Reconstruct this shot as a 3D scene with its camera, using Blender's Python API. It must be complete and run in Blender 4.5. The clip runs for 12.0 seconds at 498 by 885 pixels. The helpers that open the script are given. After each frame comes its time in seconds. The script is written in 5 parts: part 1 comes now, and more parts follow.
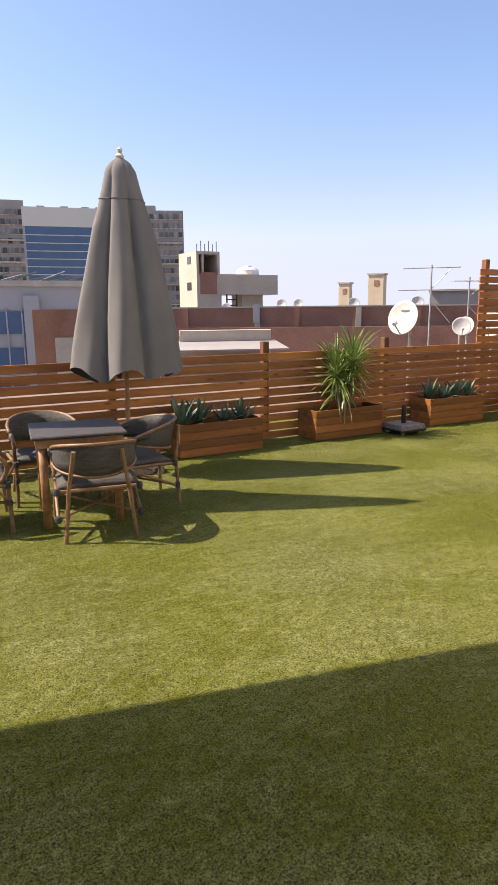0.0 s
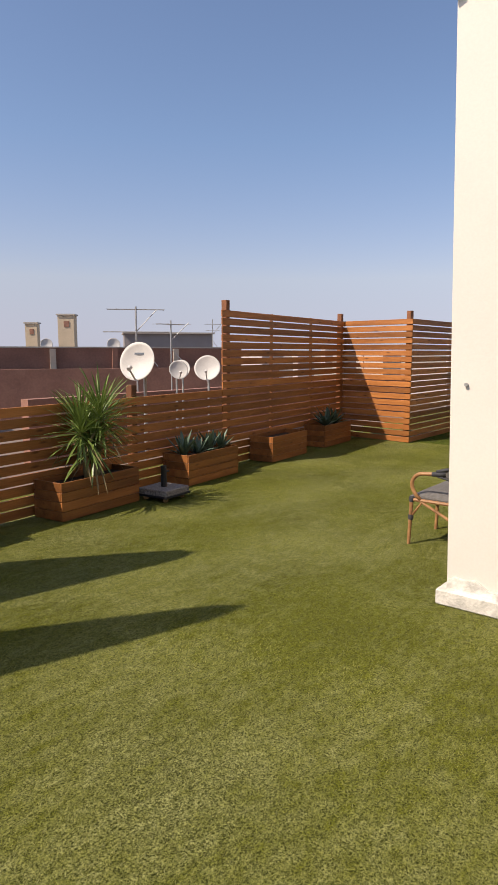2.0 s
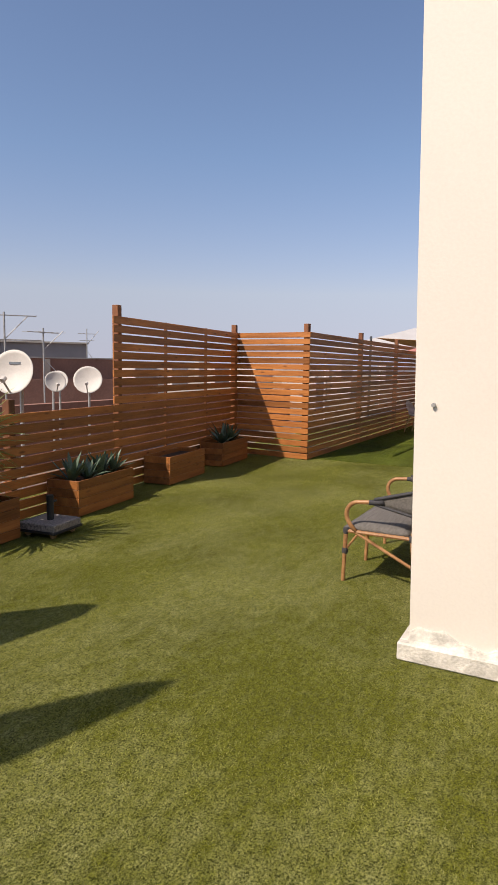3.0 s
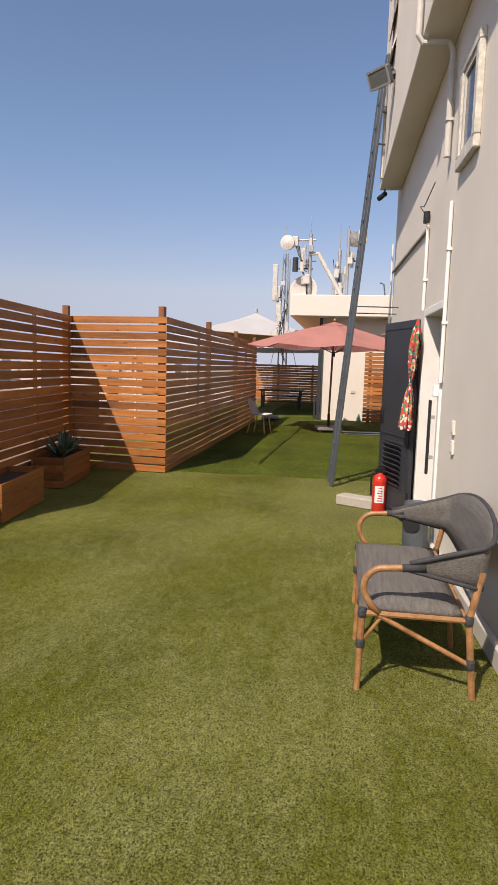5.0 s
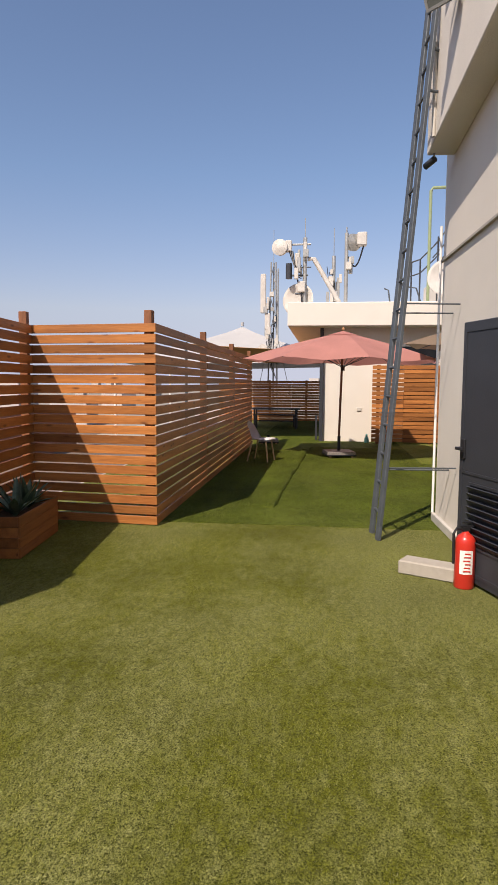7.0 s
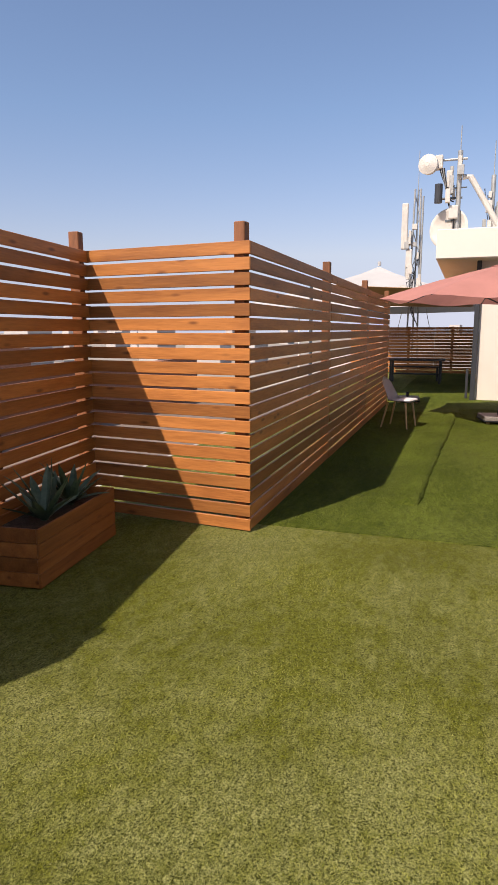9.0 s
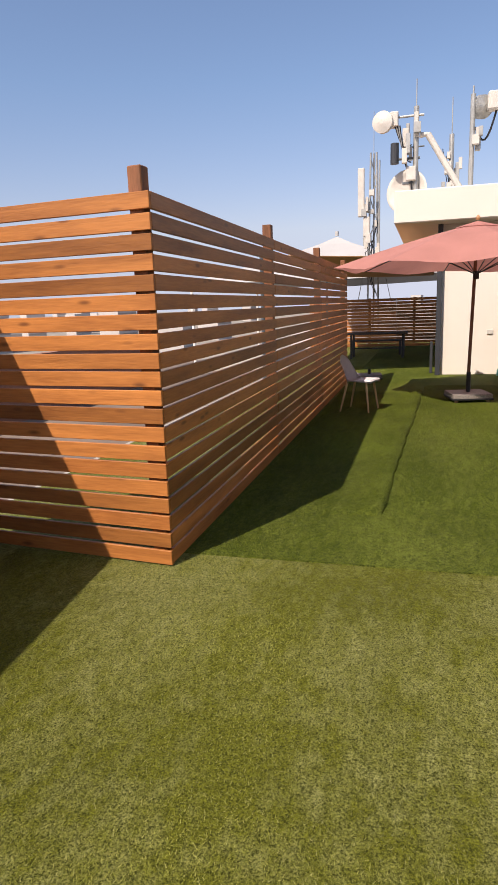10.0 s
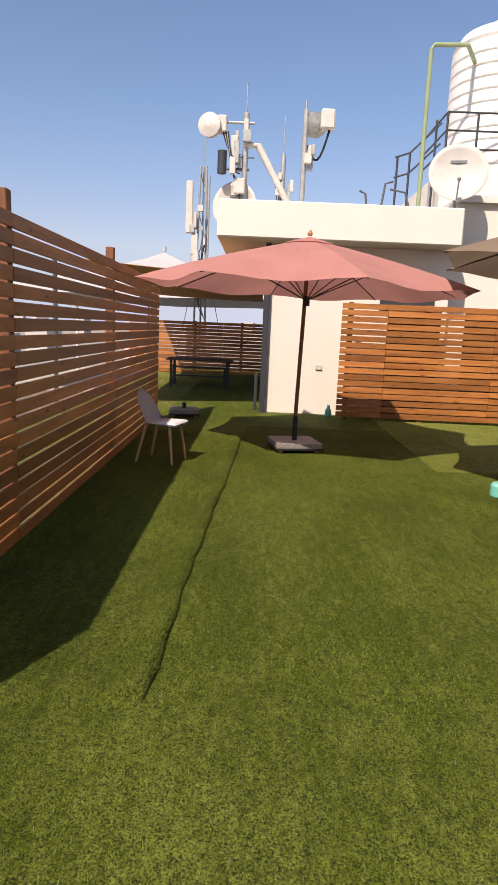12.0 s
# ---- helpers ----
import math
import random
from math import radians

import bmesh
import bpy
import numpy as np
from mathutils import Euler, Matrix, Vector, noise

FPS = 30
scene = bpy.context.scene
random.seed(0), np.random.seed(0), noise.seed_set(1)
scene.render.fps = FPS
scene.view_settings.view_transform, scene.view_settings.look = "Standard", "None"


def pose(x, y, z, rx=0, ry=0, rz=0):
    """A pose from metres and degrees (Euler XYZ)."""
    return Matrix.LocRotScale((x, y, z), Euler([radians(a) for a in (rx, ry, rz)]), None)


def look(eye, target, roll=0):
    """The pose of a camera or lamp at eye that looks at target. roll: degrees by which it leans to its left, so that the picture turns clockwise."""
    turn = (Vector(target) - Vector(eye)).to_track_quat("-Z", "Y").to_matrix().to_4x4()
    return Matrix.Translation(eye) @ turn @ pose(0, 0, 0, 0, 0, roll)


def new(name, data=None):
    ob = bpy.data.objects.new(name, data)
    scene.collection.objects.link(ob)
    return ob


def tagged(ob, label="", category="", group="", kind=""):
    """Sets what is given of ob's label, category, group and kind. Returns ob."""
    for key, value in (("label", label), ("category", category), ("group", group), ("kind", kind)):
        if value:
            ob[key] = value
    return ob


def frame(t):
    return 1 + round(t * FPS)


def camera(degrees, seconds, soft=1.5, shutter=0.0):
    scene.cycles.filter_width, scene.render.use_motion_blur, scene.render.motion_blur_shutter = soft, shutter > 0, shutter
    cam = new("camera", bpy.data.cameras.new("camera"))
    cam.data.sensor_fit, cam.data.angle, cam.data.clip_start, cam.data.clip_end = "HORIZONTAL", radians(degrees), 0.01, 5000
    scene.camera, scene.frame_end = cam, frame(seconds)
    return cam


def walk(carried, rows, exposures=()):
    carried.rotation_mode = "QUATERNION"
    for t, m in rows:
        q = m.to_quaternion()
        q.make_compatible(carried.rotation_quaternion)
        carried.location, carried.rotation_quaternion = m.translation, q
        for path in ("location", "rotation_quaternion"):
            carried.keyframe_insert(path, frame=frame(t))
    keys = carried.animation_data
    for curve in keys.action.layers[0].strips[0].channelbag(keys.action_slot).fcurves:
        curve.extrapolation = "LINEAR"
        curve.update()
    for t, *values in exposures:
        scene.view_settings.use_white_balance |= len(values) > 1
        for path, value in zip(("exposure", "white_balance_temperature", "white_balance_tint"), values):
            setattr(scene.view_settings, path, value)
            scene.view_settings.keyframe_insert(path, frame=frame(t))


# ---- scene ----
cam = camera(42.9, 12.0, soft=0.8)
PATH = [
    (0, (0.21, -0.209, 1.644), (0.99, 1.588, 1.241), -0.6),
    (0.5, (0.233, 0.194, 1.659), (1.261, 1.852, 1.22), -0.7),
    (1, (0.272, 0.687, 1.653), (1.502, 2.22, 1.284), -0.6),
    (1.5, (0.407, 1.096, 1.636), (1.821, 2.478, 1.333), -1.0),
    (2, (0.612, 1.561, 1.661), (2.156, 2.802, 1.379), 0.0),
    (2.5, (0.822, 2.056, 1.649), (2.528, 3.051, 1.335), 1.7),
    (2.7, (0.911, 2.133, 1.655), (2.637, 3.102, 1.372), 1.3),
    (4.3, (2.066, 3.463, 1.611), (3.98, 4.03, 1.491), -0.3),
    (4.5, (2.225, 3.58, 1.605), (4.146, 4.11, 1.433), 0.3),
    (5, (2.609, 3.96, 1.598), (4.572, 4.255, 1.358), 1.6),
    (5.5, (3.106, 4.18, 1.565), (5.076, 4.366, 1.272), 2.1),
    (6, (3.617, 4.394, 1.555), (5.593, 4.596, 1.327), 1.2),
    (6.5, (4.071, 4.516, 1.549), (6.059, 4.663, 1.378), -0.5),
    (7, (4.638, 4.656, 1.619), (6.615, 4.895, 1.43), 0.3),
    (7.1, (4.715, 4.7, 1.621), (6.687, 4.994, 1.466), 0.7),
    (7.2, (4.787, 4.738, 1.619), (6.747, 5.103, 1.464), 1.1),
    (8.8, (6.705, 4.968, 1.606), (8.573, 5.579, 1.235), -0.1),
    (9, (6.856, 4.953, 1.604), (8.72, 5.588, 1.254), -0.1),
    (9.5, (7.421, 4.94, 1.598), (9.269, 5.564, 1.158), 0.1),
    (10, (7.999, 4.991, 1.604), (9.879, 5.528, 1.183), -2.1),
    (10.5, (8.605, 4.956, 1.589), (10.525, 5.364, 1.208), 0.6),
    (11, (9.218, 4.984, 1.551), (11.155, 5.257, 1.131), 3.3),
    (11.5, (9.701, 4.956, 1.586), (11.656, 5.181, 1.227), 0.8),
    (12, (10.286, 4.875, 1.587), (12.253, 4.895, 1.229), 2.5),
]
# the phone's exposure drifts down as it leaves the shade, and its white balance is a little warm
EXPOSURES = [(0, 0.95, 7000, 17), (0.5, 0.82, 7000, 17), (1.0, 0.64, 7000, 17), (1.5, 0.41, 7000, 17), (2.5, 0.21, 7000, 17), (5.0, 0.16, 7000, 17), (7.0, 0.18, 7000, 17), (9.0, 0.36, 7000, 17), (12.0, 0.34, 7000, 17)]
walk(cam, [(t, look(eye, target, roll)) for t, eye, target, roll in PATH], EXPOSURES)

# ---- world, sun, exposure ----
SUN = Vector((-0.81, 0.375, 1.0)).normalized()
world = bpy.data.worlds.new("sky_world")
scene.world = world
world.use_nodes = True
wn, wl = world.node_tree.nodes, world.node_tree.links
sky = wn.new("ShaderNodeTexSky")
sky.sky_type, sky.sun_disc = "NISHITA", False
sky.sun_elevation = math.asin(SUN.z)
sky.sun_rotation = math.atan2(SUN.x, SUN.y)
sky.air_density, sky.dust_density, sky.ozone_density = 1.0, 1.3, 3.0
wn["Background"].inputs["Strength"].default_value = 0.125
co, sp, mx, cb = wn.new("ShaderNodeTexCoord"), wn.new("ShaderNodeSeparateXYZ"), wn.new("ShaderNodeMath"), wn.new("ShaderNodeCombineXYZ")
mx.operation, mx.inputs[1].default_value = "MAXIMUM", 0.11
wl.new(co.outputs["Generated"], sp.inputs[0])
wl.new(sp.outputs["X"], cb.inputs["X"]), wl.new(sp.outputs["Y"], cb.inputs["Y"])
wl.new(sp.outputs["Z"], mx.inputs[0]), wl.new(mx.outputs[0], cb.inputs["Z"])
wl.new(cb.outputs[0], sky.inputs["Vector"])
dusty = wn.new("ShaderNodeMixRGB")
dusty.blend_type, dusty.inputs[0].default_value, dusty.inputs[2].default_value = "MULTIPLY", 1.0, (0.95, 0.99, 1.03, 1)
wl.new(sky.outputs[0], dusty.inputs[1])
# city dust whitens the sky towards the horizon
low_sky, hazy = wn.new("ShaderNodeMapRange"), wn.new("ShaderNodeMixRGB")
low_sky.inputs[1].default_value, low_sky.inputs[2].default_value, low_sky.inputs[3].default_value, low_sky.inputs[4].default_value = 0.02, 0.30, 1.0, 0.0
hazy.blend_type, hazy.inputs[2].default_value = "MULTIPLY", (1.20, 0.91, 0.87, 1)
wl.new(sp.outputs["Z"], low_sky.inputs[0])
wl.new(low_sky.outputs[0], hazy.inputs[0])
wl.new(dusty.outputs[0], hazy.inputs[1])
wl.new(hazy.outputs[0], wn["Background"].inputs["Color"])
lamp = bpy.data.lights.new("sun", "SUN")
lamp.energy, lamp.angle, lamp.color = 5.0, radians(0.55), (1.0, 0.93, 0.82)
sun = new("sun", lamp)
sun.matrix_world = look(SUN * 60, (0, 0, 0))


# ---- materials ----
def material(name, colour, rough=0.7, metal=0.0, vary=0.15, scale=6.0, fine=60.0, bump=0.15, dark=None, stretch=(1, 1, 1), per_object=0.0, spec=0.4, depth=0.01):
    """A surface whose colour wanders at a coarse and a fine scale, with a fine relief."""
    m = bpy.data.materials.new(name)
    m.use_nodes = True
    n, l = m.node_tree.nodes, m.node_tree.links
    b = n["Principled BSDF"]
    b.inputs["Roughness"].default_value, b.inputs["Metallic"].default_value = rough, metal
    b.inputs["Specular IOR Level"].default_value = spec
    co = n.new("ShaderNodeTexCoord")
    mp = n.new("ShaderNodeMapping")
    mp.inputs["Scale"].default_value = stretch
    l.new(co.outputs["Object"], mp.inputs["Vector"])
    a, f = n.new("ShaderNodeTexNoise"), n.new("ShaderNodeTexNoise")
    a.inputs["Scale"].default_value, a.inputs["Detail"].default_value = scale, 4
    f.inputs["Scale"].default_value, f.inputs["Detail"].default_value = fine, 3
    mix = n.new("ShaderNodeMixRGB")
    d = dark or tuple(c * (1 - 2 * vary) for c in colour)
    mix.inputs[1].default_value, mix.inputs[2].default_value = (*d, 1), (*colour, 1)
    add = n.new("ShaderNodeMath")
    add.operation = "MULTIPLY_ADD"
    add.inputs[1].default_value = 0.45
    ramp = n.new("ShaderNodeMapRange")
    ramp.inputs[1].default_value, ramp.inputs[2].default_value = 0.45, 0.95
    for t in (a, f):
        l.new(mp.outputs[0], t.inputs["Vector"])
    l.new(f.outputs["Fac"], add.inputs[0])
    l.new(a.outputs["Fac"], add.inputs[2])
    l.new(add.outputs[0], ramp.inputs[0])
    l.new(ramp.outputs[0], mix.inputs[0])
    out = mix.outputs[0]
    if per_object:
        info = n.new("ShaderNodeObjectInfo")
        hsv = n.new("ShaderNodeHueSaturation")
        mr = n.new("ShaderNodeMapRange")
        mr.inputs[3].default_value, mr.inputs[4].default_value = 1 - per_object, 1 + per_object
        l.new(info.outputs["Random"], mr.inputs[0])
        l.new(mr.outputs[0], hsv.inputs["Value"])
        l.new(out, hsv.inputs["Color"])
        out = hsv.outputs[0]
        shift = n.new("ShaderNodeVectorMath")
        shift.operation = "ADD"
        l.new(co.outputs["Object"], shift.inputs[0])
        scl = n.new("ShaderNodeMath")
        scl.operation = "MULTIPLY"
        scl.inputs[1].default_value = 37.0
        l.new(info.outputs["Random"], scl.inputs[0])
        l.new(scl.outputs[0], shift.inputs[1])
        l.new(shift.outputs[0], mp.inputs["Vector"])
    l.new(out, b.inputs["Base Color"])
    bp = n.new("ShaderNodeBump")
    bp.inputs["Strength"].default_value, bp.inputs["Distance"].default_value = bump, depth
    l.new(f.outputs["Fac"], bp.inputs["Height"])
    l.new(bp.outputs[0], b.inputs["Normal"])
    return m


def turf_material(name, dark, mid, pale, rows=1.0, worn=None):
    """Matted fibres: tufts with the shade of the pits between them put into the colour, worn paler in broad patches
    that follow the brushed rows.
    """
    m = bpy.data.materials.new(name)
    m.use_nodes = True
    n, l = m.node_tree.nodes, m.node_tree.links
    b, co, mp = n["Principled BSDF"], n.new("ShaderNodeTexCoord"), n.new("ShaderNodeMapping")
    mp.inputs["Scale"].default_value = (1.0 / rows, rows, 1.0)
    l.new(co.outputs["Object"], mp.inputs["Vector"])
    wide, tuft, patch, clump = (n.new("ShaderNodeTexNoise") for _ in range(4))
    for t, sc, det, ro, src in ((wide, 0.8, 5, 0.6, mp.outputs[0]), (patch, 9.0, 4, 0.65, mp.outputs[0]), (clump, 34.0, 3, 0.6, co.outputs["Object"]), (tuft, 105.0, 4, 0.75, co.outputs["Object"])):
        t.inputs["Scale"].default_value, t.inputs["Detail"].default_value, t.inputs["Roughness"].default_value = sc, det, ro
        l.new(src, t.inputs["Vector"])
    add, add2, r1, r2, m1, m2 = n.new("ShaderNodeMath"), n.new("ShaderNodeMath"), n.new("ShaderNodeMapRange"), n.new("ShaderNodeMapRange"), n.new("ShaderNodeMixRGB"), n.new("ShaderNodeMixRGB")
    add.operation = add2.operation = "MULTIPLY_ADD"
    add.inputs[1].default_value, add2.inputs[1].default_value = 0.8, 0.35
    l.new(patch.outputs["Fac"], add.inputs[0])
    l.new(wide.outputs["Fac"], add.inputs[2])
    l.new(add.outputs[0], r1.inputs[0])
    if worn:
        # feet have worn the pile pale round one spot
        spot, far, ease, more = n.new("ShaderNodeMapping"), n.new("ShaderNodeVectorMath"), n.new("ShaderNodeMapRange"), n.new("ShaderNodeMath")
        spot.vector_type, far.operation, more.operation = "TEXTURE", "LENGTH", "ADD"
        spot.inputs["Location"].default_value, spot.inputs["Scale"].default_value = (worn[0], worn[1], 0), (worn[2], worn[3], 100)
        ease.interpolation_type = "SMOOTHSTEP"
        ease.inputs[1].default_value, ease.inputs[2].default_value, ease.inputs[3].default_value, ease.inputs[4].default_value = 0.2, 1.0, 0.34, 0.0
        l.new(co.outputs["Object"], spot.inputs["Vector"])
        l.new(spot.outputs[0], far.inputs[0])
        l.new(far.outputs["Value"], ease.inputs[0])
        l.new(ease.outputs[0], more.inputs[0])
        l.new(add.outputs[0], more.inputs[1])
        l.new(more.outputs[0], r1.inputs[0])
    r1.inputs[1].default_value, r1.inputs[2].default_value = 0.78, 1.08
    m1.inputs[1].default_value, m1.inputs[2].default_value = (*mid, 1), (*pale, 1)
    l.new(r1.outputs[0], m1.inputs[0])
    # painted shade: the colour goes dark where the bump height is low
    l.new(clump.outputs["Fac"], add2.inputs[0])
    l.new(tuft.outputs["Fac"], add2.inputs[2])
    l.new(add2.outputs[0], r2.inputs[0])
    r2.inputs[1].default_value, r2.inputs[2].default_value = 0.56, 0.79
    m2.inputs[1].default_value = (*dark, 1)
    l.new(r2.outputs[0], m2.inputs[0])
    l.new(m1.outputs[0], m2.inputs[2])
    l.new(m2.outputs[0], b.inputs["Base Color"])
    b.inputs["Roughness"].default_value, b.inputs["Specular IOR Level"].default_value = 0.85, 0.15
    bp = n.new("ShaderNodeBump")
    bp.inputs["Strength"].default_value, bp.inputs["Distance"].default_value = 0.8, 0.014
    l.new(add2.outputs[0], bp.inputs["Height"])
    l.new(bp.outputs[0], b.inputs["Normal"])
    return m


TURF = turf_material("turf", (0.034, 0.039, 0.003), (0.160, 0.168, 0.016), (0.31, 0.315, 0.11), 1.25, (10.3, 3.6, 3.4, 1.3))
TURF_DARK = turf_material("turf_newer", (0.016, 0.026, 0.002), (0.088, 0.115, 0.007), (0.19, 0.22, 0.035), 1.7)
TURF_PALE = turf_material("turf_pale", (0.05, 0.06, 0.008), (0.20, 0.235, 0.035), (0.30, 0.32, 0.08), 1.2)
POSTWOOD = material("post_wood", (0.23, 0.09, 0.04), 0.6, scale=3, fine=40, bump=0.25, dark=(0.095, 0.04, 0.018), stretch=(4, 4, 0.4), per_object=0.2, spec=0.3)


def board_wood(name="fence_wood", tone=1.0):
    """Stained softwood: streaks along the board, knots, and a tone of its own for each board."""
    m = material(name, (0.43 * tone, 0.165 * tone, 0.044 * tone), 0.5, scale=3, fine=26, bump=0.15, dark=(0.20 * tone, 0.068 * tone, 0.018 * tone), stretch=(0.3, 3.5, 3.5), per_object=0.32, spec=0.35)
    n, l = m.node_tree.nodes, m.node_tree.links
    b = n["Principled BSDF"]
    src = b.inputs["Base Color"].links[0].from_socket
    mp = next(x for x in n if x.type == "MAPPING")
    shift = mp.inputs["Vector"].links[0].from_socket
    squeeze, vo, mr, mix = n.new("ShaderNodeMapping"), n.new("ShaderNodeTexVoronoi"), n.new("ShaderNodeMapRange"), n.new("ShaderNodeMixRGB")
    squeeze.inputs["Scale"].default_value = (2.6, 9.0, 9.0)
    vo.inputs["Scale"].default_value = 1.0
    mr.inputs[1].default_value, mr.inputs[2].default_value, mr.inputs[3].default_value, mr.inputs[4].default_value = 0.06, 0.17, 0.75, 0.0
    mix.inputs[2].default_value = (0.09, 0.028, 0.010, 1)
    l.new(shift, squeeze.inputs["Vector"])
    l.new(squeeze.outputs[0], vo.inputs["Vector"])
    l.new(vo.outputs["Distance"], mr.inputs[0])
    l.new(mr.outputs[0], mix.inputs[0])
    l.new(src, mix.inputs[1])
    l.new(mix.outputs[0], b.inputs["Base Color"])
    return m


WOOD = board_wood()
BOXWOOD = board_wood("planter_wood", 0.8)
WALL = material("wall_paint", (0.70, 0.645, 0.565), 0.9, vary=0.06, scale=0.9, fine=95, bump=0.35, spec=0.2)
WALL_SMOOTH = material("smooth_wall_paint", (0.70, 0.645, 0.565), 0.9, vary=0.05, scale=0.8, fine=60, bump=0.07, spec=0.2)
WALL_WHITE = material("white_paint", (0.68, 0.63, 0.555), 0.9, vary=0.03, scale=1.5, fine=90, bump=0.2, spec=0.2)
CITY = material("city_ground", (0.33, 0.29, 0.24), 0.95, vary=0.2, scale=0.05, fine=1.2, bump=0.0)
BRICK = material("brick_wall", (0.34, 0.17, 0.115), 0.9, vary=0.2, scale=0.6, fine=9, bump=0.2)
CONCRETE = material("concrete", (0.42, 0.38, 0.32), 0.9, vary=0.12, scale=0.8, fine=20, bump=0.3)
GREYCLOTH = material("umbrella_cloth_grey", (0.21, 0.197, 0.185), 0.9, vary=0.1, scale=3, fine=160, bump=0.2)
REDCLOTH = material("umbrella_cloth_red", (0.60, 0.265, 0.225), 0.85, vary=0.07, scale=2, fine=150, bump=0.15)
DARKMETAL = material("dark_metal", (0.035, 0.038, 0.045), 0.5, vary=0.1, scale=5, fine=80, bump=0.1)
STEEL = material("grey_steel", (0.10, 0.115, 0.13), 0.55, 0.3, vary=0.15, scale=8, fine=80, bump=0.15)
RATTAN = material("rattan_cane", (0.40, 0.21, 0.088), 0.42, vary=0.2, scale=14, fine=70, bump=0.2, dark=(0.17, 0.075, 0.03))
CANE_DARK = material("dark_cane", (0.27, 0.15, 0.072), 0.45, vary=0.2, scale=14, fine=70, bump=0.2, dark=(0.11, 0.055, 0.025))
WOVEN = material("woven_grey", (0.155, 0.143, 0.128), 0.75, vary=0.15, scale=9, fine=42, bump=0.8, dark=(0.092, 0.084, 0.075), stretch=(0.45, 6, 6))
WOVEN_DARK = material("woven_brown", (0.10, 0.088, 0.074), 0.75, vary=0.15, scale=9, fine=42, bump=0.8, dark=(0.045, 0.04, 0.035), stretch=(0.45, 6, 6))
BINDING = material("dark_binding", (0.05, 0.05, 0.055), 0.7, vary=0.2, scale=40, fine=200, bump=0.4)
TABLETOP = material("table_top", (0.06, 0.052, 0.048), 0.68, vary=0.2, scale=14, fine=120, bump=0.2)
SOIL = material("soil", (0.075, 0.05, 0.035), 0.95, vary=0.3, scale=20, fine=90, bump=0.8)
LEAF = material("leaf_green", (0.20, 0.27, 0.06), 0.4, vary=0.25, scale=8, fine=40, bump=0.05, dark=(0.08, 0.125, 0.025))
LEAF_BLUE = material("agave_leaf", (0.105, 0.155, 0.105), 0.5, vary=0.2, scale=8, fine=40, bump=0.05, dark=(0.035, 0.07, 0.04))
LEAF_DRY = material("dry_leaf", (0.27, 0.20, 0.09), 0.7, vary=0.2, scale=8, fine=40, bump=0.1)
GRANITE = material("granite", (0.36, 0.32, 0.285), 0.6, vary=0.3, scale=50, fine=220, bump=0.3, dark=(0.05, 0.045, 0.045))
BLACK = material("black_plastic", (0.018, 0.018, 0.02), 0.5, vary=0.1, scale=5, fine=90, bump=0.05)
RED = material("red_enamel", (0.56, 0.035, 0.022), 0.28, vary=0.06, scale=6, fine=60, bump=0.02, spec=0.5)
WHITE = material("white_plastic", (0.78, 0.76, 0.72), 0.5, vary=0.05, scale=6, fine=60, bump=0.05)
OFFWHITE = material("aged_white", (0.56, 0.53, 0.48), 0.6, vary=0.1, scale=4, fine=50, bump=0.1)
GALV = material("galvanised_steel", (0.42, 0.42, 0.40), 0.5, 0.5, vary=0.15, scale=9, fine=60, bump=0.1)
GREYFELT = material("grey_upholstery", (0.630, 0.615, 0.630), 0.9, vary=0.08, scale=10, fine=220, bump=0.3)
PALEWOOD = material("pale_wood", (0.55, 0.36, 0.19), 0.5, vary=0.15, scale=8, fine=60, bump=0.1, stretch=(4, 4, 0.5))
TAN = material("tan_cloth", (0.27, 0.19, 0.13), 0.9, vary=0.07, scale=2, fine=150, bump=0.15)
TENT = material("tent_canvas", (0.42, 0.41, 0.40), 0.85, vary=0.05, scale=1, fine=60, bump=0.1)
GLASS_DARK = material("dark_window", (0.05, 0.055, 0.06), 0.12, vary=0.1, scale=2, fine=20, bump=0.0, spec=0.6)
GREENPIPE = material("green_pipe", (0.27, 0.33, 0.18), 0.45, vary=0.1, scale=5, fine=60, bump=0.05)
TEAL = material("teal_plastic", (0.16, 0.50, 0.42), 0.4, vary=0.08, scale=6, fine=60, bump=0.05)
TRIM = material("old_trim", (0.68, 0.64, 0.56), 0.8, vary=0.2, scale=14, fine=60, bump=0.5, dark=(0.38, 0.36, 0.31))


def let_light_through(m, share):
    """Thin cloth and leaves glow with the light that falls on their other side."""
    n, l = m.node_tree.nodes, m.node_tree.links
    b, out = n["Principled BSDF"], n["Material Output"]
    tr, mix = n.new("ShaderNodeBsdfTranslucent"), n.new("ShaderNodeMixShader")
    mix.inputs[0].default_value = share
    l.new(b.inputs["Base Color"].links[0].from_socket, tr.inputs["Color"])
    l.new(b.outputs[0], mix.inputs[1])
    l.new(tr.outputs[0], mix.inputs[2])
    l.new(mix.outputs[0], out.inputs["Surface"])


let_light_through(REDCLOTH, 0.35)
let_light_through(TAN, 0.3)
let_light_through(GREYCLOTH, 0.12)
let_light_through(LEAF, 0.2)


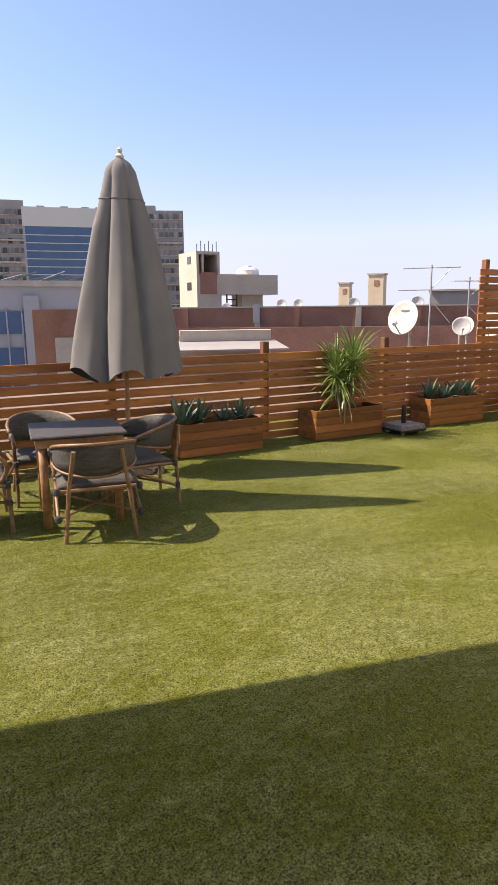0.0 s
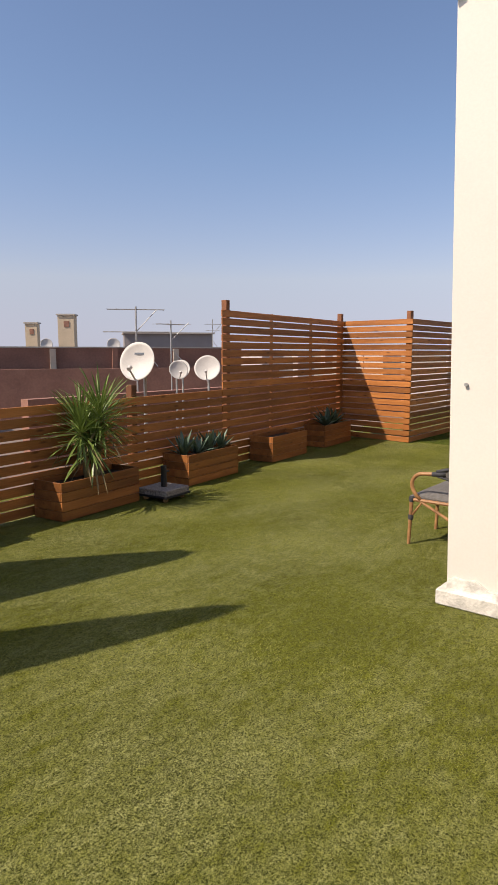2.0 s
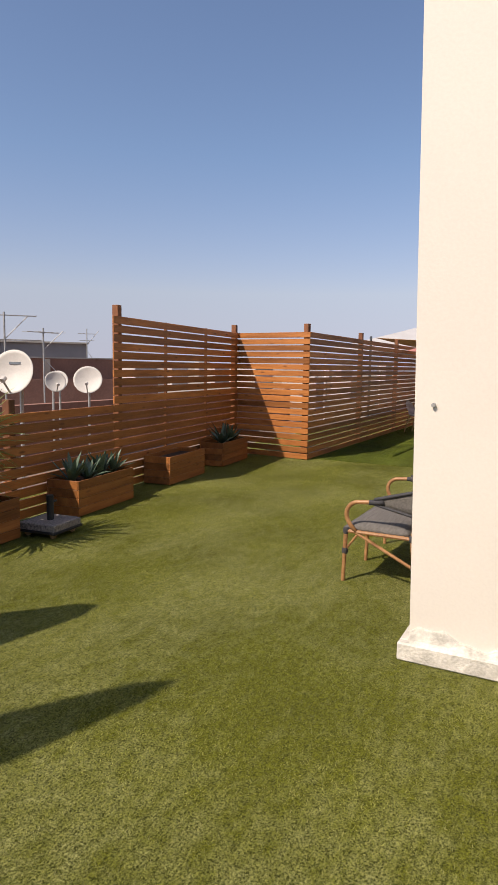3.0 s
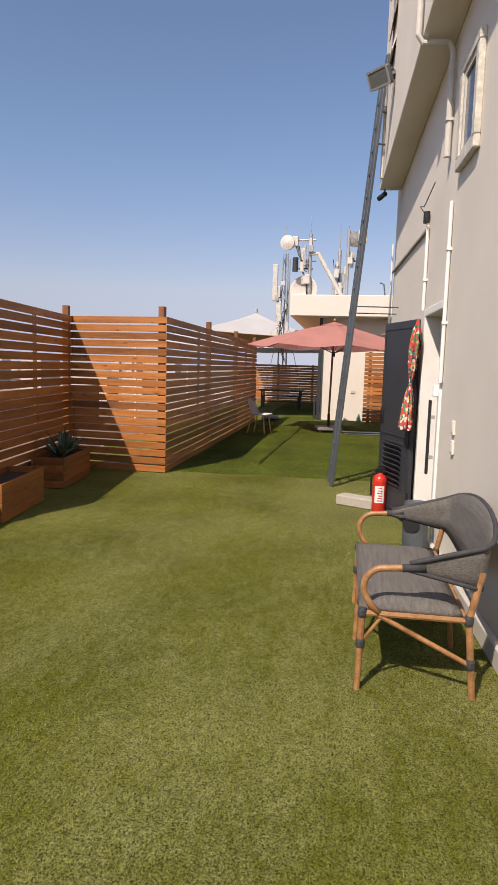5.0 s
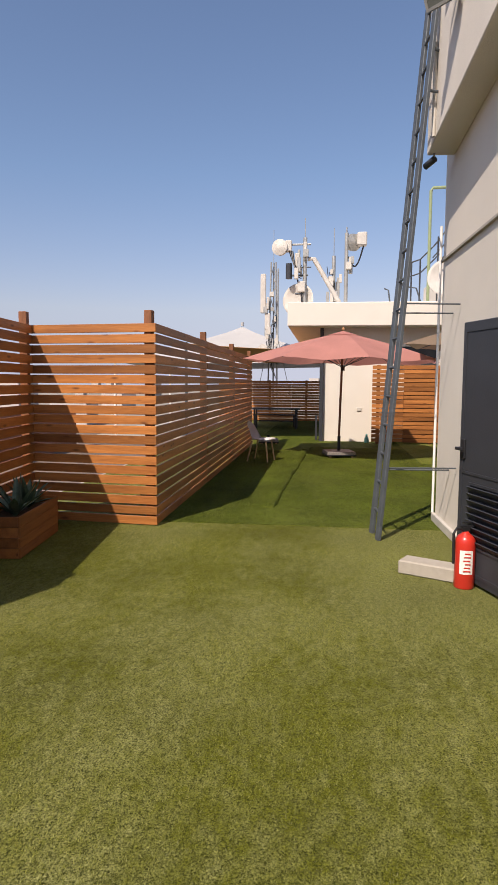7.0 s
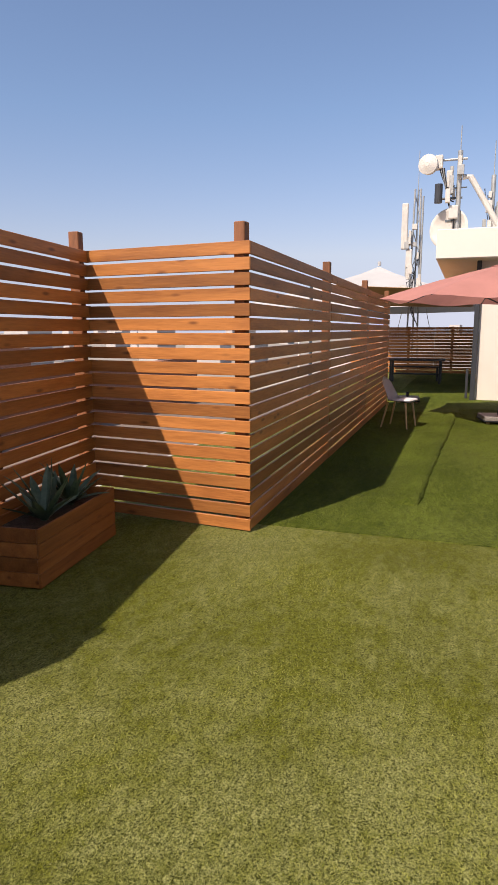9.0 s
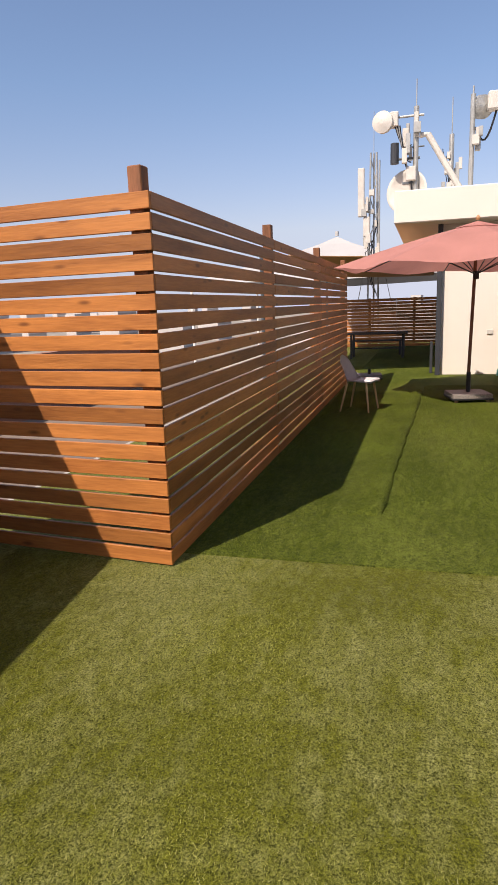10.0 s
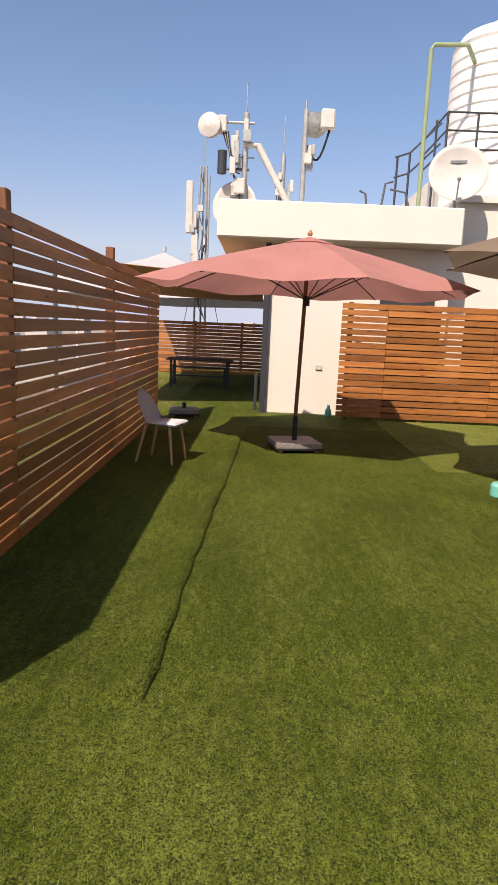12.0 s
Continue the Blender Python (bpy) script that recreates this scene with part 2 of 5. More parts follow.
def patterned_cloth():
    m = bpy.data.materials.new("printed_cotton")
    m.use_nodes = True
    n, l = m.node_tree.nodes, m.node_tree.links
    co, v, r = n.new("ShaderNodeTexCoord"), n.new("ShaderNodeTexVoronoi"), n.new("ShaderNodeValToRGB")
    v.inputs["Scale"].default_value = 36
    sep = n.new("ShaderNodeSeparateColor")
    l.new(co.outputs["Object"], v.inputs["Vector"])
    l.new(v.outputs["Color"], sep.inputs[0])
    l.new(sep.outputs[0], r.inputs[0])
    r.color_ramp.interpolation = "CONSTANT"
    cols = [(0.0, (0.50, 0.05, 0.035)), (0.36, (0.62, 0.56, 0.47)), (0.56, (0.07, 0.19, 0.08)), (0.72, (0.50, 0.32, 0.10)), (0.78, (0.05, 0.06, 0.12)), (0.90, (0.58, 0.10, 0.06))]
    r.color_ramp.elements[0].color = (*cols[0][1], 1)
    r.color_ramp.elements[1].position, r.color_ramp.elements[1].color = cols[1][0], (*cols[1][1], 1)
    for p, c in cols[2:]:
        r.color_ramp.elements.new(p).color = (*c, 1)
    b = n["Principled BSDF"]
    b.inputs["Roughness"].default_value = 0.85
    l.new(r.outputs[0], b.inputs["Base Color"])
    return m


PRINT = patterned_cloth()


# ---- builders ----
def box(bm, x0, x1, y0, y1, z0, z1, m=None, bevel=0.0):
    mat = Matrix.LocRotScale(((x0 + x1) / 2, (y0 + y1) / 2, (z0 + z1) / 2), None, (abs(x1 - x0), abs(y1 - y0), abs(z1 - z0)))
    r = bmesh.ops.create_cube(bm, size=1.0, matrix=(m @ mat) if m else mat)
    if bevel:
        es = list({e for v in r["verts"] for e in v.link_edges})
        bmesh.ops.bevel(bm, geom=es, offset=bevel, segments=1, affect="EDGES", profile=0.5)
    return bm


def mesh_of(name, bm, mat, smooth=False):
    me = bpy.data.meshes.new(name)
    bmesh.ops.recalc_face_normals(bm, faces=bm.faces)
    bm.to_mesh(me)
    bm.free()
    me.materials.append(mat)
    if smooth:
        for p in me.polygons:
            p.use_smooth = True
    return me


def part(name, bm, mat, parent=None, label="", smooth=False, at=None):
    """Links a bmesh as one mesh object, under a thing or a part if one is given."""
    ob = new(name, mesh_of(name, bm, mat, smooth) if isinstance(bm, bmesh.types.BMesh) else bm)
    if parent is not None:
        ob.parent = parent
    if at is not None:
        ob.matrix_basis = at
    if label:
        ob["label"] = label
    return ob


def thing(name, at, label, category, group="", kind=""):
    ob = new(name)
    ob.empty_display_size = 0.1
    ob.matrix_basis = at
    return tagged(ob, label, category, group, kind)


def boxes(*specs, m=None, bevel=0.0):
    bm = bmesh.new()
    for s in specs:
        box(bm, *s, m=m, bevel=bevel)
    return bm


def tube(bm, pts, r, seg=8, r_end=None):
    """A round bar along a chain of points."""
    pts = [Vector(p) for p in pts]
    rings = []
    for i, p in enumerate(pts):
        d = (pts[min(i + 1, len(pts) - 1)] - pts[max(i - 1, 0)]).normalized()
        u = d.orthogonal().normalized() if i == 0 else (u - d * u.dot(d)).normalized()
        v = d.cross(u)
        rr = r if r_end is None else r + (r_end - r) * i / (len(pts) - 1)
        rings.append([bm.verts.new(p + (u * math.cos(a) + v * math.sin(a)) * rr) for a in (2 * math.pi * k / seg for k in range(seg))])
    for a, b in zip(rings, rings[1:]):
        for k in range(seg):
            bm.faces.new((a[k], a[(k + 1) % seg], b[(k + 1) % seg], b[k]))
    bm.faces.new(rings[0][::-1]), bm.faces.new(rings[-1])
    return bm


def rod(pts, r, seg=8, r_end=None):
    return tube(bmesh.new(), pts, r, seg, r_end)


def lathe(bm, profile, seg=24, m=None):
    """Turns a profile of (radius, height) round z."""
    rings = []
    for r, z in profile:
        ring = [bm.verts.new((m or Matrix()) @ Vector((r * math.cos(a), r * math.sin(a), z))) for a in (2 * math.pi * k / seg for k in range(seg))]
        rings.append(ring)
    for a, b in zip(rings, rings[1:]):
        for k in range(seg):
            bm.faces.new((a[k], a[(k + 1) % seg], b[(k + 1) % seg], b[k]))
    bm.faces.new(rings[0][::-1]), bm.faces.new(rings[-1])
    return bm


# ---- setting ----
tagged(part("city_ground", boxes((-4500, 4500, -4500, 4500, -22.2, -22)), CITY), "dusty city ground far below the roof terrace", "ground", kind="structure")
tagged(part("terrace_slab", boxes((-9, 34, -6, 8.6, -22, -0.02)), CONCRETE), "concrete roof slab of the building under the terrace", "building", kind="structure")
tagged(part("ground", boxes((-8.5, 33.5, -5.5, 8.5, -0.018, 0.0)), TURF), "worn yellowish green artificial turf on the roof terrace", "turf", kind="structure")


# ---- fences ----
PITCH, BOARD = 0.1132, 0.0945
slat_meshes = {}


def slat_mesh(length):
    key = round(length, 3)
    if key not in slat_meshes:
        slat_meshes[key] = mesh_of("slat", boxes((0, length, -0.011, 0.011, 0, BOARD), bevel=0.003), WOOD)
    return slat_meshes[key]


def slat_fence(p0, p1, rows, posts, label, post_top=0.13, low=0.012, bays=None, battens=()):
    """A fence of level boards on the near face of square posts; posts and bays are fractions of its length."""
    a, b = Vector(p0), Vector(p1)
    length = (b - a).length
    f = thing("slat_fence", Matrix.Translation((*a, 0)) @ Matrix.Rotation(math.atan2(b.y - a.y, b.x - a.x), 4, "Z"), label, "fence", "slatted wooden fences of the terrace")
    top = low + rows * PITCH
    post = mesh_of("post", boxes((-0.045, 0.045, 0.012, 0.102, 0, top + post_top), bevel=0.006), POSTWOOD)
    for x in posts:
        part("post", post, None, f, at=pose(x * length, 0, 0))
    for x in battens:
        part("batten", boxes((-0.02, 0.02, 0.012, 0.05, 0, top - 0.01)), POSTWOOD, f, at=pose(x * length, 0, 0))
    cuts = bays or [0, 1]
    rnd = random.Random(len(bpy.data.objects))
    for c0, c1 in zip(cuts, cuts[1:]):
        me = slat_mesh((c1 - c0) * length - 0.004)
        for i in range(rows):
            part("slat", me, None, f, at=pose(c0 * length + 0.002, rnd.uniform(-0.002, 0.002), low + i * PITCH + rnd.uniform(-0.003, 0.003), 0, 0, rnd.uniform(-0.06, 0.06)))
    return f


def line_y(x):
    return 7.61 + 0.1065 * (x - 7.65)


slat_fence((-4.9, line_y(-4.9)), (7.5, line_y(7.5)), 10, [0.0, 0.2, 0.365, 0.528, 0.692, 0.854], "low slatted wooden fence stained reddish brown", bays=[0, 0.365, 0.692, 1.0])
slat_fence((7.5, line_y(7.5)), (11.68, line_y(11.68)), 20, [0.043, 0.98], "tall slatted wooden fence stained reddish brown", bays=[0, 1], battens=[0.34, 0.67])
slat_fence((11.66, 8.06), (11.50, 6.52), 20, [0.935], "tall slatted wooden fence return panel lit by the sun")
slat_fence((11.517, 6.535), (20.9, 6.56), 20, [0.33, 0.657, 0.985], "long tall slatted wooden fence beside the turf", bays=[0, 0.33, 0.657, 1])
screen = slat_fence((21.72, 3.45), (21.72, -2.0), 18, [0.03, 0.28, 0.6, 0.95], "orange brown slatted wooden screen in front of a white wall", post_top=0.0, low=0.06, bays=[0, 0.15, 0.5, 1])
slat_fence((31.5, 9.2), (31.5, 3.0), 15, [0.1, 0.35, 0.6, 0.9], "dark slatted wooden fence at the far end", post_top=0.0, bays=[0, 0.5, 1])
# dark boards close two bays of the screen from behind
for x0, x1 in ((0.83, 1.78), (2.2, 5.4)):
    part("backing_board", boxes((x0, x1, 0.106, 0.124, 0.06, 2.06)), POSTWOOD, screen, "dark board behind the slats")

# ---- house ----
X0, X1, YW = 4.75, 12.25, 3.19
DX0, DX1, DZ = 8.25, 9.2, 2.15
already = set(bpy.data.objects)
LEAN = Matrix(((1, 0, -0.018, 0), (0, 1, 0.020, 0), (0, 0, 1, 0), (0, 0, 0, 1)))  # the end wall stands out of plumb
tagged(part("corner_wall", boxes((4.59, 4.88, -5, 3.063, 0, 8), m=LEAN), WALL_SMOOTH), "cream rendered end wall of the house", "wall", kind="structure")
tagged(part("corner_baseboard", boxes((4.53, 4.588, -5, 3.123, 0, 0.11), (4.588, 4.88, 3.065, 3.123, 0, 0.108), bevel=0.01), TRIM), "chipped white skirting round the house corner", "baseboard", kind="structure")
bm, rnd, rows = bmesh.new(), random.Random(17), []
for k in range(70):
    y, rise = 3.06 - 0.045 * k, 0.165 + 0.03 * math.sin(0.55 * k) + 0.012 * math.sin(1.9 * k) + rnd.uniform(-0.006, 0.006)
    rows.append([bm.verts.new(p) for p in ((4.542, y, 0.100), (4.556, y, 0.125), (4.568, y, rise - 0.008), (4.570, y, rise), (4.595, y, rise + 0.004))])
for a, b in zip(rows, rows[1:]):
    for k in range(4):
        bm.faces.new((a[k], b[k], b[k + 1], a[k + 1]))
tagged(part("plaster_fillet", bm, TRIM), "flaking plaster fillet above the skirting of the house corner", "plaster", kind="structure")
square_on = set(bpy.data.objects) - already
tagged(part("house_wall", boxes((X0, DX0, YW - 0.25, YW, 0, 8), (DX1, X1, YW - 0.25, YW, 0, 8), (DX0, DX1, YW - 0.25, YW, DZ, 8), (X1 - 0.25, X1, -5, YW - 0.25, 0, 8), (X0, X1, -5.2, -5, 0, 8)), WALL), "cream rendered house wall with a door opening", "wall", kind="structure")
tagged(part("house_roof", boxes((X0, X1, -5.2, YW, 8, 8.2)), CONCRETE), "flat concrete roof of the house", "roof", kind="structure")
tagged(part("overhang", boxes((4.95, 11.9, YW, 3.48, 4.05, 7.3), bevel=0.01, m=Matrix(((1, 0, 0, 0), (0, 1, 0, 0), (-0.09, 0, 1, 0.09 * 11.9), (0, 0, 0, 1)))), WALL), "overhanging upper storey of the rendered house", "wall", kind="structure")
tagged(part("inner_wall", boxes((DX0 - 0.5, DX1 + 0.5, 1.3, 1.4, 0, 2.6), (DX0 - 0.6, DX0 - 0.5, 1.3, 3.0, 0, 2.6), (DX1 + 0.5, DX1 + 0.6, 1.3, 3.0, 0, 2.6), (DX0 - 0.6, DX1 + 0.6, 1.3, 3.0, 2.6, 2.7)), WALL_WHITE), "white inner wall of the lobby behind the door", "wall", kind="structure")
bm = boxes((X0 + 0.0, DX0 - 0.06, YW + 0.002, YW + 0.048, 0, 0.127), (DX1 + 0.06, X1, YW + 0.002, YW + 0.05, 0, 0.10), bevel=0.008)
tagged(part("baseboard", bm, OFFWHITE), "chipped white skirting along the foot of the house wall", "baseboard", kind="structure")
tagged(part("trim", boxes((DX1 + 0.08, X1 + 0.012, YW + 0.002, YW + 0.03, 2.99, 3.02), bevel=0.004), CONCRETE), "thin grey ledge along the house wall", "trim", kind="structure")
door_frame = tagged(part("door_frame", boxes((DX0 - 0.05, DX0 + 0.03, YW - 0.20, YW + 0.02, 0, DZ + 0.05), (DX1 - 0.03, DX1 + 0.05, YW - 0.20, YW + 0.02, 0, DZ + 0.05), (DX0 - 0.05, DX1 + 0.05, YW - 0.20, YW + 0.021, DZ - 0.02, DZ + 0.05), bevel=0.006), WHITE), "white painted metal door frame", "door frame", kind="structure")
# unseen slab on pillars, added so its edge throws the shade on the turf
canopy = boxes((-8, 0.6, -8.5, 0, 3.0, 3.2))
tagged(part("canopy_roof", canopy, CONCRETE, at=pose(-0.22, 3.15, 0, 0, 0, -7.4)), "unseen flat slab added to cast the shade at the start of the walk", "roof", kind="structure")
for x in (-7.5, -3.5):
    tagged(part("canopy_pillar", boxes((-0.15, 0.15, -0.15, 0.15, 0, 3.0), bevel=0.01), CONCRETE, at=pose(x, 2.2, 0)), "unseen plain concrete pillar added under the shading slab", "pillar", kind="structure")
# open dark leaf, folded back towards the wall
door = thing("metal_door", pose(DX1 + 0.06, YW + 0.04, 0.03, 0, 0, 16), "dark blue-grey metal door standing open against the wall", "door")
part("leaf", boxes((0, 0.82, 0, 0.045, 0, 2.08), bevel=0.005), DARKMETAL, door)
part("border", boxes((0.03, 0.79, 0.045, 0.052, 2.0, 2.03), (0.03, 0.79, 0.045, 0.052, 0.86, 0.88), (0.03, 0.06, 0.045, 0.052, 0.05, 2.0), (0.76, 0.79, 0.045, 0.052, 0.05, 2.0), (0.06, 0.76, 0.045, 0.052, 0.05, 0.08)), DARKMETAL, door)
grille = part("louvre", boxes((0.16, 0.66, 0.045, 0.055, 0.78, 0.80), (0.16, 0.66, 0.045, 0.055, 0.28, 0.30), (0.16, 0.18, 0.045, 0.055, 0.3, 0.78), (0.64, 0.66, 0.045, 0.055, 0.3, 0.78)), DARKMETAL, door)
blade = mesh_of("louvre_blade", boxes((0.18, 0.64, -0.004, 0.004, -0.028, 0.028)), DARKMETAL)
for k in range(9):
    part("louvre_blade", blade, None, grille, at=pose(0, 0.064, 0.325 + 0.053 * k, -38))
handle = part("handle", boxes((0.72, 0.78, 0.045, 0.065, 0.98, 1.14), (0.69, 0.79, 0.09, 0.11, 1.05, 1.075), (0.765, 0.785, 0.06, 0.11, 1.05, 1.075), bevel=0.004), BLACK, door, "black lever handle with a plate")
for z in (0.25, 1.05, 1.85):
    part("hinge", rod([(0.0, 0.05, z - 0.06), (0.0, 0.05, z + 0.06)], 0.013), BLACK, door)


def tied_curtain():
    """A printed cloth gathered at the top and tied at half height."""
    bm = bmesh.new()
    seg, prof = 40, [(0.015, 1.08), (0.03, 1.04), (0.075, 0.95), (0.095, 0.80), (0.085, 0.64), (0.055, 0.53), (0.026, 0.47), (0.03, 0.44), (0.075, 0.33), (0.10, 0.18), (0.115, 0.05), (0.118, 0.0)]
    rings = []
    for r, z in prof:
        ring = []
        for k in range(seg):
            a = 2 * math.pi * k / seg
            f = 0.82 * (1 + 0.18 * math.sin(7 * a + 3 * z) + 0.08 * math.sin(13 * a))
            ring.append(bm.verts.new((r * f * math.cos(a) + 0.05 * math.sin(2.2 * z) - 0.02, 0.62 * r * f * math.sin(a), z + 0.01 * math.sin(5 * a))))
        rings.append(ring)
    for a, b in zip(rings, rings[1:]):
        for k in range(seg):
            bm.faces.new((a[k], a[(k + 1) % seg], b[(k + 1) % seg], b[k]))
    return bm


curtain = tagged(part("curtain", tied_curtain(), PRINT, smooth=True, at=pose(DX1 - 0.02, YW + 0.15, 1.02, 3, -6, 0)), "red and green printed cotton curtain knotted beside the door", "curtain")
pull = thing("door_bar", pose(DX0 + 0.02, YW + 0.03, 0), "black vertical pull bar on a white door edge", "handle")
part("bar", boxes((-0.015, 0.015, 0.035, 0.06, 0.70, 1.35), bevel=0.006), BLACK, pull)
for z in (0.85, 1.2):
    part("bracket", boxes((-0.012, 0.012, 0.0, 0.04, z - 0.015, z + 0.015)), GALV, pull)
part("lock_box", boxes((-0.022, 0.022, -0.03, 0.03, 1.38, 1.48), bevel=0.006), WHITE, pull)
for z in (1.02, 1.17):
    sw = thing("switch_box", pose(7.62, YW, z), "white weatherproof switch box on the house wall", "switch", "switch boxes by the door")
    part("box", boxes((-0.04, 0.04, 0, 0.018, -0.055, 0.055), bevel=0.005), WALL_WHITE, sw)
    part("flap", boxes((-0.028, 0.028, 0.018, 0.024, -0.035, 0.035), bevel=0.003), WALL_WHITE, sw)


def pipe(name, pts, r, mat, label, category="pipe", clips=()):
    t = thing(name, Matrix.Translation(pts[0]), label, category)
    o = Vector(pts[0])
    part("tube", rod([Vector(p) - o for p in pts], r, 10), mat, t, smooth=False)
    for c in clips:
        c = Vector(c) - o
        part("clip", boxes((c.x - r - 0.008, c.x + r + 0.008, c.y - 0.03, c.y + r + 0.004, c.z - 0.012, c.z + 0.012)), mat, t)
    return t


pipe("conduit", [(8.17, YW + 0.022, 1.5), (8.17, YW + 0.022, 2.98)], 0.016, WHITE, "thin white conduit up the house wall", clips=[(8.17, YW + 0.022, 2.0), (8.17, YW + 0.022, 2.6)])
pipe("conduit", [(9.3, YW + 0.022, 2.2), (9.3, YW + 0.022, 3.08)], 0.016, WHITE, "thin white conduit up the house wall", clips=[(9.3, YW + 0.022, 2.5)])
pipe("downpipe", [(8.42, YW + 0.04, 3.40), (8.42, YW + 0.04, 4.25), (8.42, YW + 0.08, 4.31), (8.42, 3.48, 4.31), (8.42, 3.52, 4.37), (8.42, 3.52, 7.4)], 0.027, OFFWHITE, "cream plastic drainpipe running over the soffit", clips=[(8.42, YW + 0.04, 3.7)])
pipe("conduit", [(X1 + 0.02, YW + 0.03, 0.1), (X1 + 0.02, YW + 0.03, 3.4)], 0.015, WHITE, "thin white conduit at the house corner")
pipe("conduit", [(11.5, 3.50, 4.1), (11.5, 3.50, 5.0)], 0.02, OFFWHITE, "cream conduit on the overhanging storey")
cable = tagged(part("cable", rod([(9.3, YW + 0.03, 3.1), (9.35, YW + 0.10, 3.22), (9.1, YW + 0.10, 3.16), (8.8, YW + 0.06, 3.30)], 0.005, 5), BLACK), "loose black cable end on the house wall", "cable")
part("sensor", rod([(9.3, YW + 0.04, 3.05), (9.3, YW + 0.04, 3.16)], 0.032, 12), BLACK, cable)
window = thing("window_upper", pose(7.40, YW, 3.15), "small dark window with a chipped white surround", "window", kind="structure")
part("window_frame", boxes((0, 0.6, 0, 0.05, 0, 0.09), (0, 0.6, 0, 0.05, 0.71, 0.80), (0, 0.09, 0, 0.05, 0.09, 0.71), (0.51, 0.6, 0, 0.05, 0.09, 0.71), bevel=0.008), TRIM, window)
part("sash", boxes((0.09, 0.51, 0.01, 0.035, 0.09, 0.13), (0.09, 0.51, 0.01, 0.035, 0.67, 0.71), (0.09, 0.13, 0.01, 0.035, 0.13, 0.67), (0.47, 0.51, 0.01, 0.035, 0.13, 0.67)), OFFWHITE, window)
part("pane", boxes((0.13, 0.47, 0.012, 0.02, 0.13, 0.67)), GLASS_DARK, window)
tagged(part("cable_bracket", rod([(4.525, 3.07, 4.06), (4.49, 3.08, 3.84), (4.465, 3.12, 3.76), (4.485, 3.14, 3.72), (4.525, 3.14, 3.74)], 0.012, 8), GALV), "bent grey cable bracket on the house corner", "bracket")
wall_mark = tagged(part("wall_hook", rod([(4.575, 2.99, 1.46), (4.545, 2.99, 1.46)], 0.012), GALV), "small rusty hook in the house wall", "hook")


LENS = material("grey_lens", (0.13, 0.14, 0.125), 0.3, vary=0.1, scale=8, fine=60, bump=0.05)


def flood_lamp(at, label):
    t = thing("flood_lamp", at, label, "lamp")
    part("housing", boxes((-0.20, 0.20, 0.0, 0.10, -0.13, 0.13), bevel=0.025), STEEL, t)
    part("rim", boxes((-0.20, 0.20, 0.10, 0.112, 0.10, 0.13), (-0.20, 0.20, 0.10, 0.112, -0.13, -0.10), (-0.20, -0.17, 0.10, 0.112, -0.10, 0.10), (0.17, 0.20, 0.10, 0.112, -0.10, 0.10)), GALV, t)
    part("lens", boxes((-0.17, 0.17, 0.10, 0.106, -0.10, 0.10)), LENS, t)
    part("gear_box", boxes((-0.14, 0.14, -0.13, 0.0, -0.09, 0.07), bevel=0.02), DARKMETAL, t)
    part("bracket", boxes((-0.16, 0.16, -0.26, -0.22, -0.02, 0.02), (-0.16, -0.145, -0.24, -0.02, -0.02, 0.02), (0.145, 0.16, -0.24, -0.02, -0.02, 0.02)), GALV, t)
    return t


flood_lamp(pose(10.6, 3.62, 4.98, -25, 0, 40) @ Matrix.Scale(0.8, 4), "grey floodlight on a bracket under the upper storey")
cctv = thing("security_camera", pose(11.85, 3.42, 3.99, -15, 0, -60), "small dark security camera under the overhang", "camera")
part("body", rod([(0, -0.02, 0), (0, 0.13, 0)], 0.035, 12), DARKMETAL, cctv)
part("arm", rod([(0, 0, 0), (0, -0.03, 0.07)], 0.012), GALV, cctv)
for z, mm, tt in ((6.2, OFFWHITE, 12), (5.75, TAN, -8), (5.35, OFFWHITE, 18)):
    tagged(part("tin_sheet", boxes((-0.25, 0.25, 0, 0.012, -0.1, 0.16), bevel=0.003), mm, at=pose(10.9, 3.495, z, 12 + tt * 0.3, 10, 0)), "small bent tin sheet fixed to the upper storey", "sheet", "tin sheets on the upper wall")


# the house stands a little askew to the terrace
ASKEW = Matrix.Translation((6.0, 3.05, 0)) @ Matrix.Rotation(radians(2.75), 4, "Z") @ Matrix.Translation((-6.0, -YW, 0))
for ob in [o for o in bpy.data.objects if o not in already and o not in square_on and o.parent is None and not o.name.startswith(("canopy", "wall_hook", "cable_bracket"))]:
    ob.matrix_basis = ASKEW @ ob.matrix_basis


# ladder
def ladder():
    t = thing("ladder", Matrix(), "grey steel ladder leaning on the upper storey", "ladder")
    near, far, lean = Vector((11.18, 4.10, 0)), Vector((11.5, 4.14, 0)), Vector((0.22, -0.48, 5.6))
    for p in (near, far):
        part("rail", boxes((-0.035, 0.035, -0.018, 0.018, 0, 5.62), bevel=0.004), STEEL, t, at=Matrix.Translation(p) @ lean.to_track_quat("Z", "Y").to_matrix().to_4x4())
    rung = mesh_of("rung", rod([near, far], 0.014), STEEL)
    for k in range(18):
        part("rung", rung, None, t, at=Matrix.Translation(lean * ((0.28 + 0.3 * k) / 5.6)))
    for z in (0.75, 2.42):
        o = near + lean * (z / 5.6)
        part("stay", rod([o, (o.x + 0.1, 3.32, z)], 0.008), STEEL, t)
        part("stay", rod([o + Vector((0.32, 0.08, -0.06)), (o.x + 0.4, 3.33, z - 0.06)], 0.008), STEEL, t)
    for z in (4.5, 4.9):
        o = near + lean * (z / 5.6)
        part("stay", rod([o, (o.x + 0.05, 3.60, z)], 0.015), STEEL, t)
    return t


ladder()

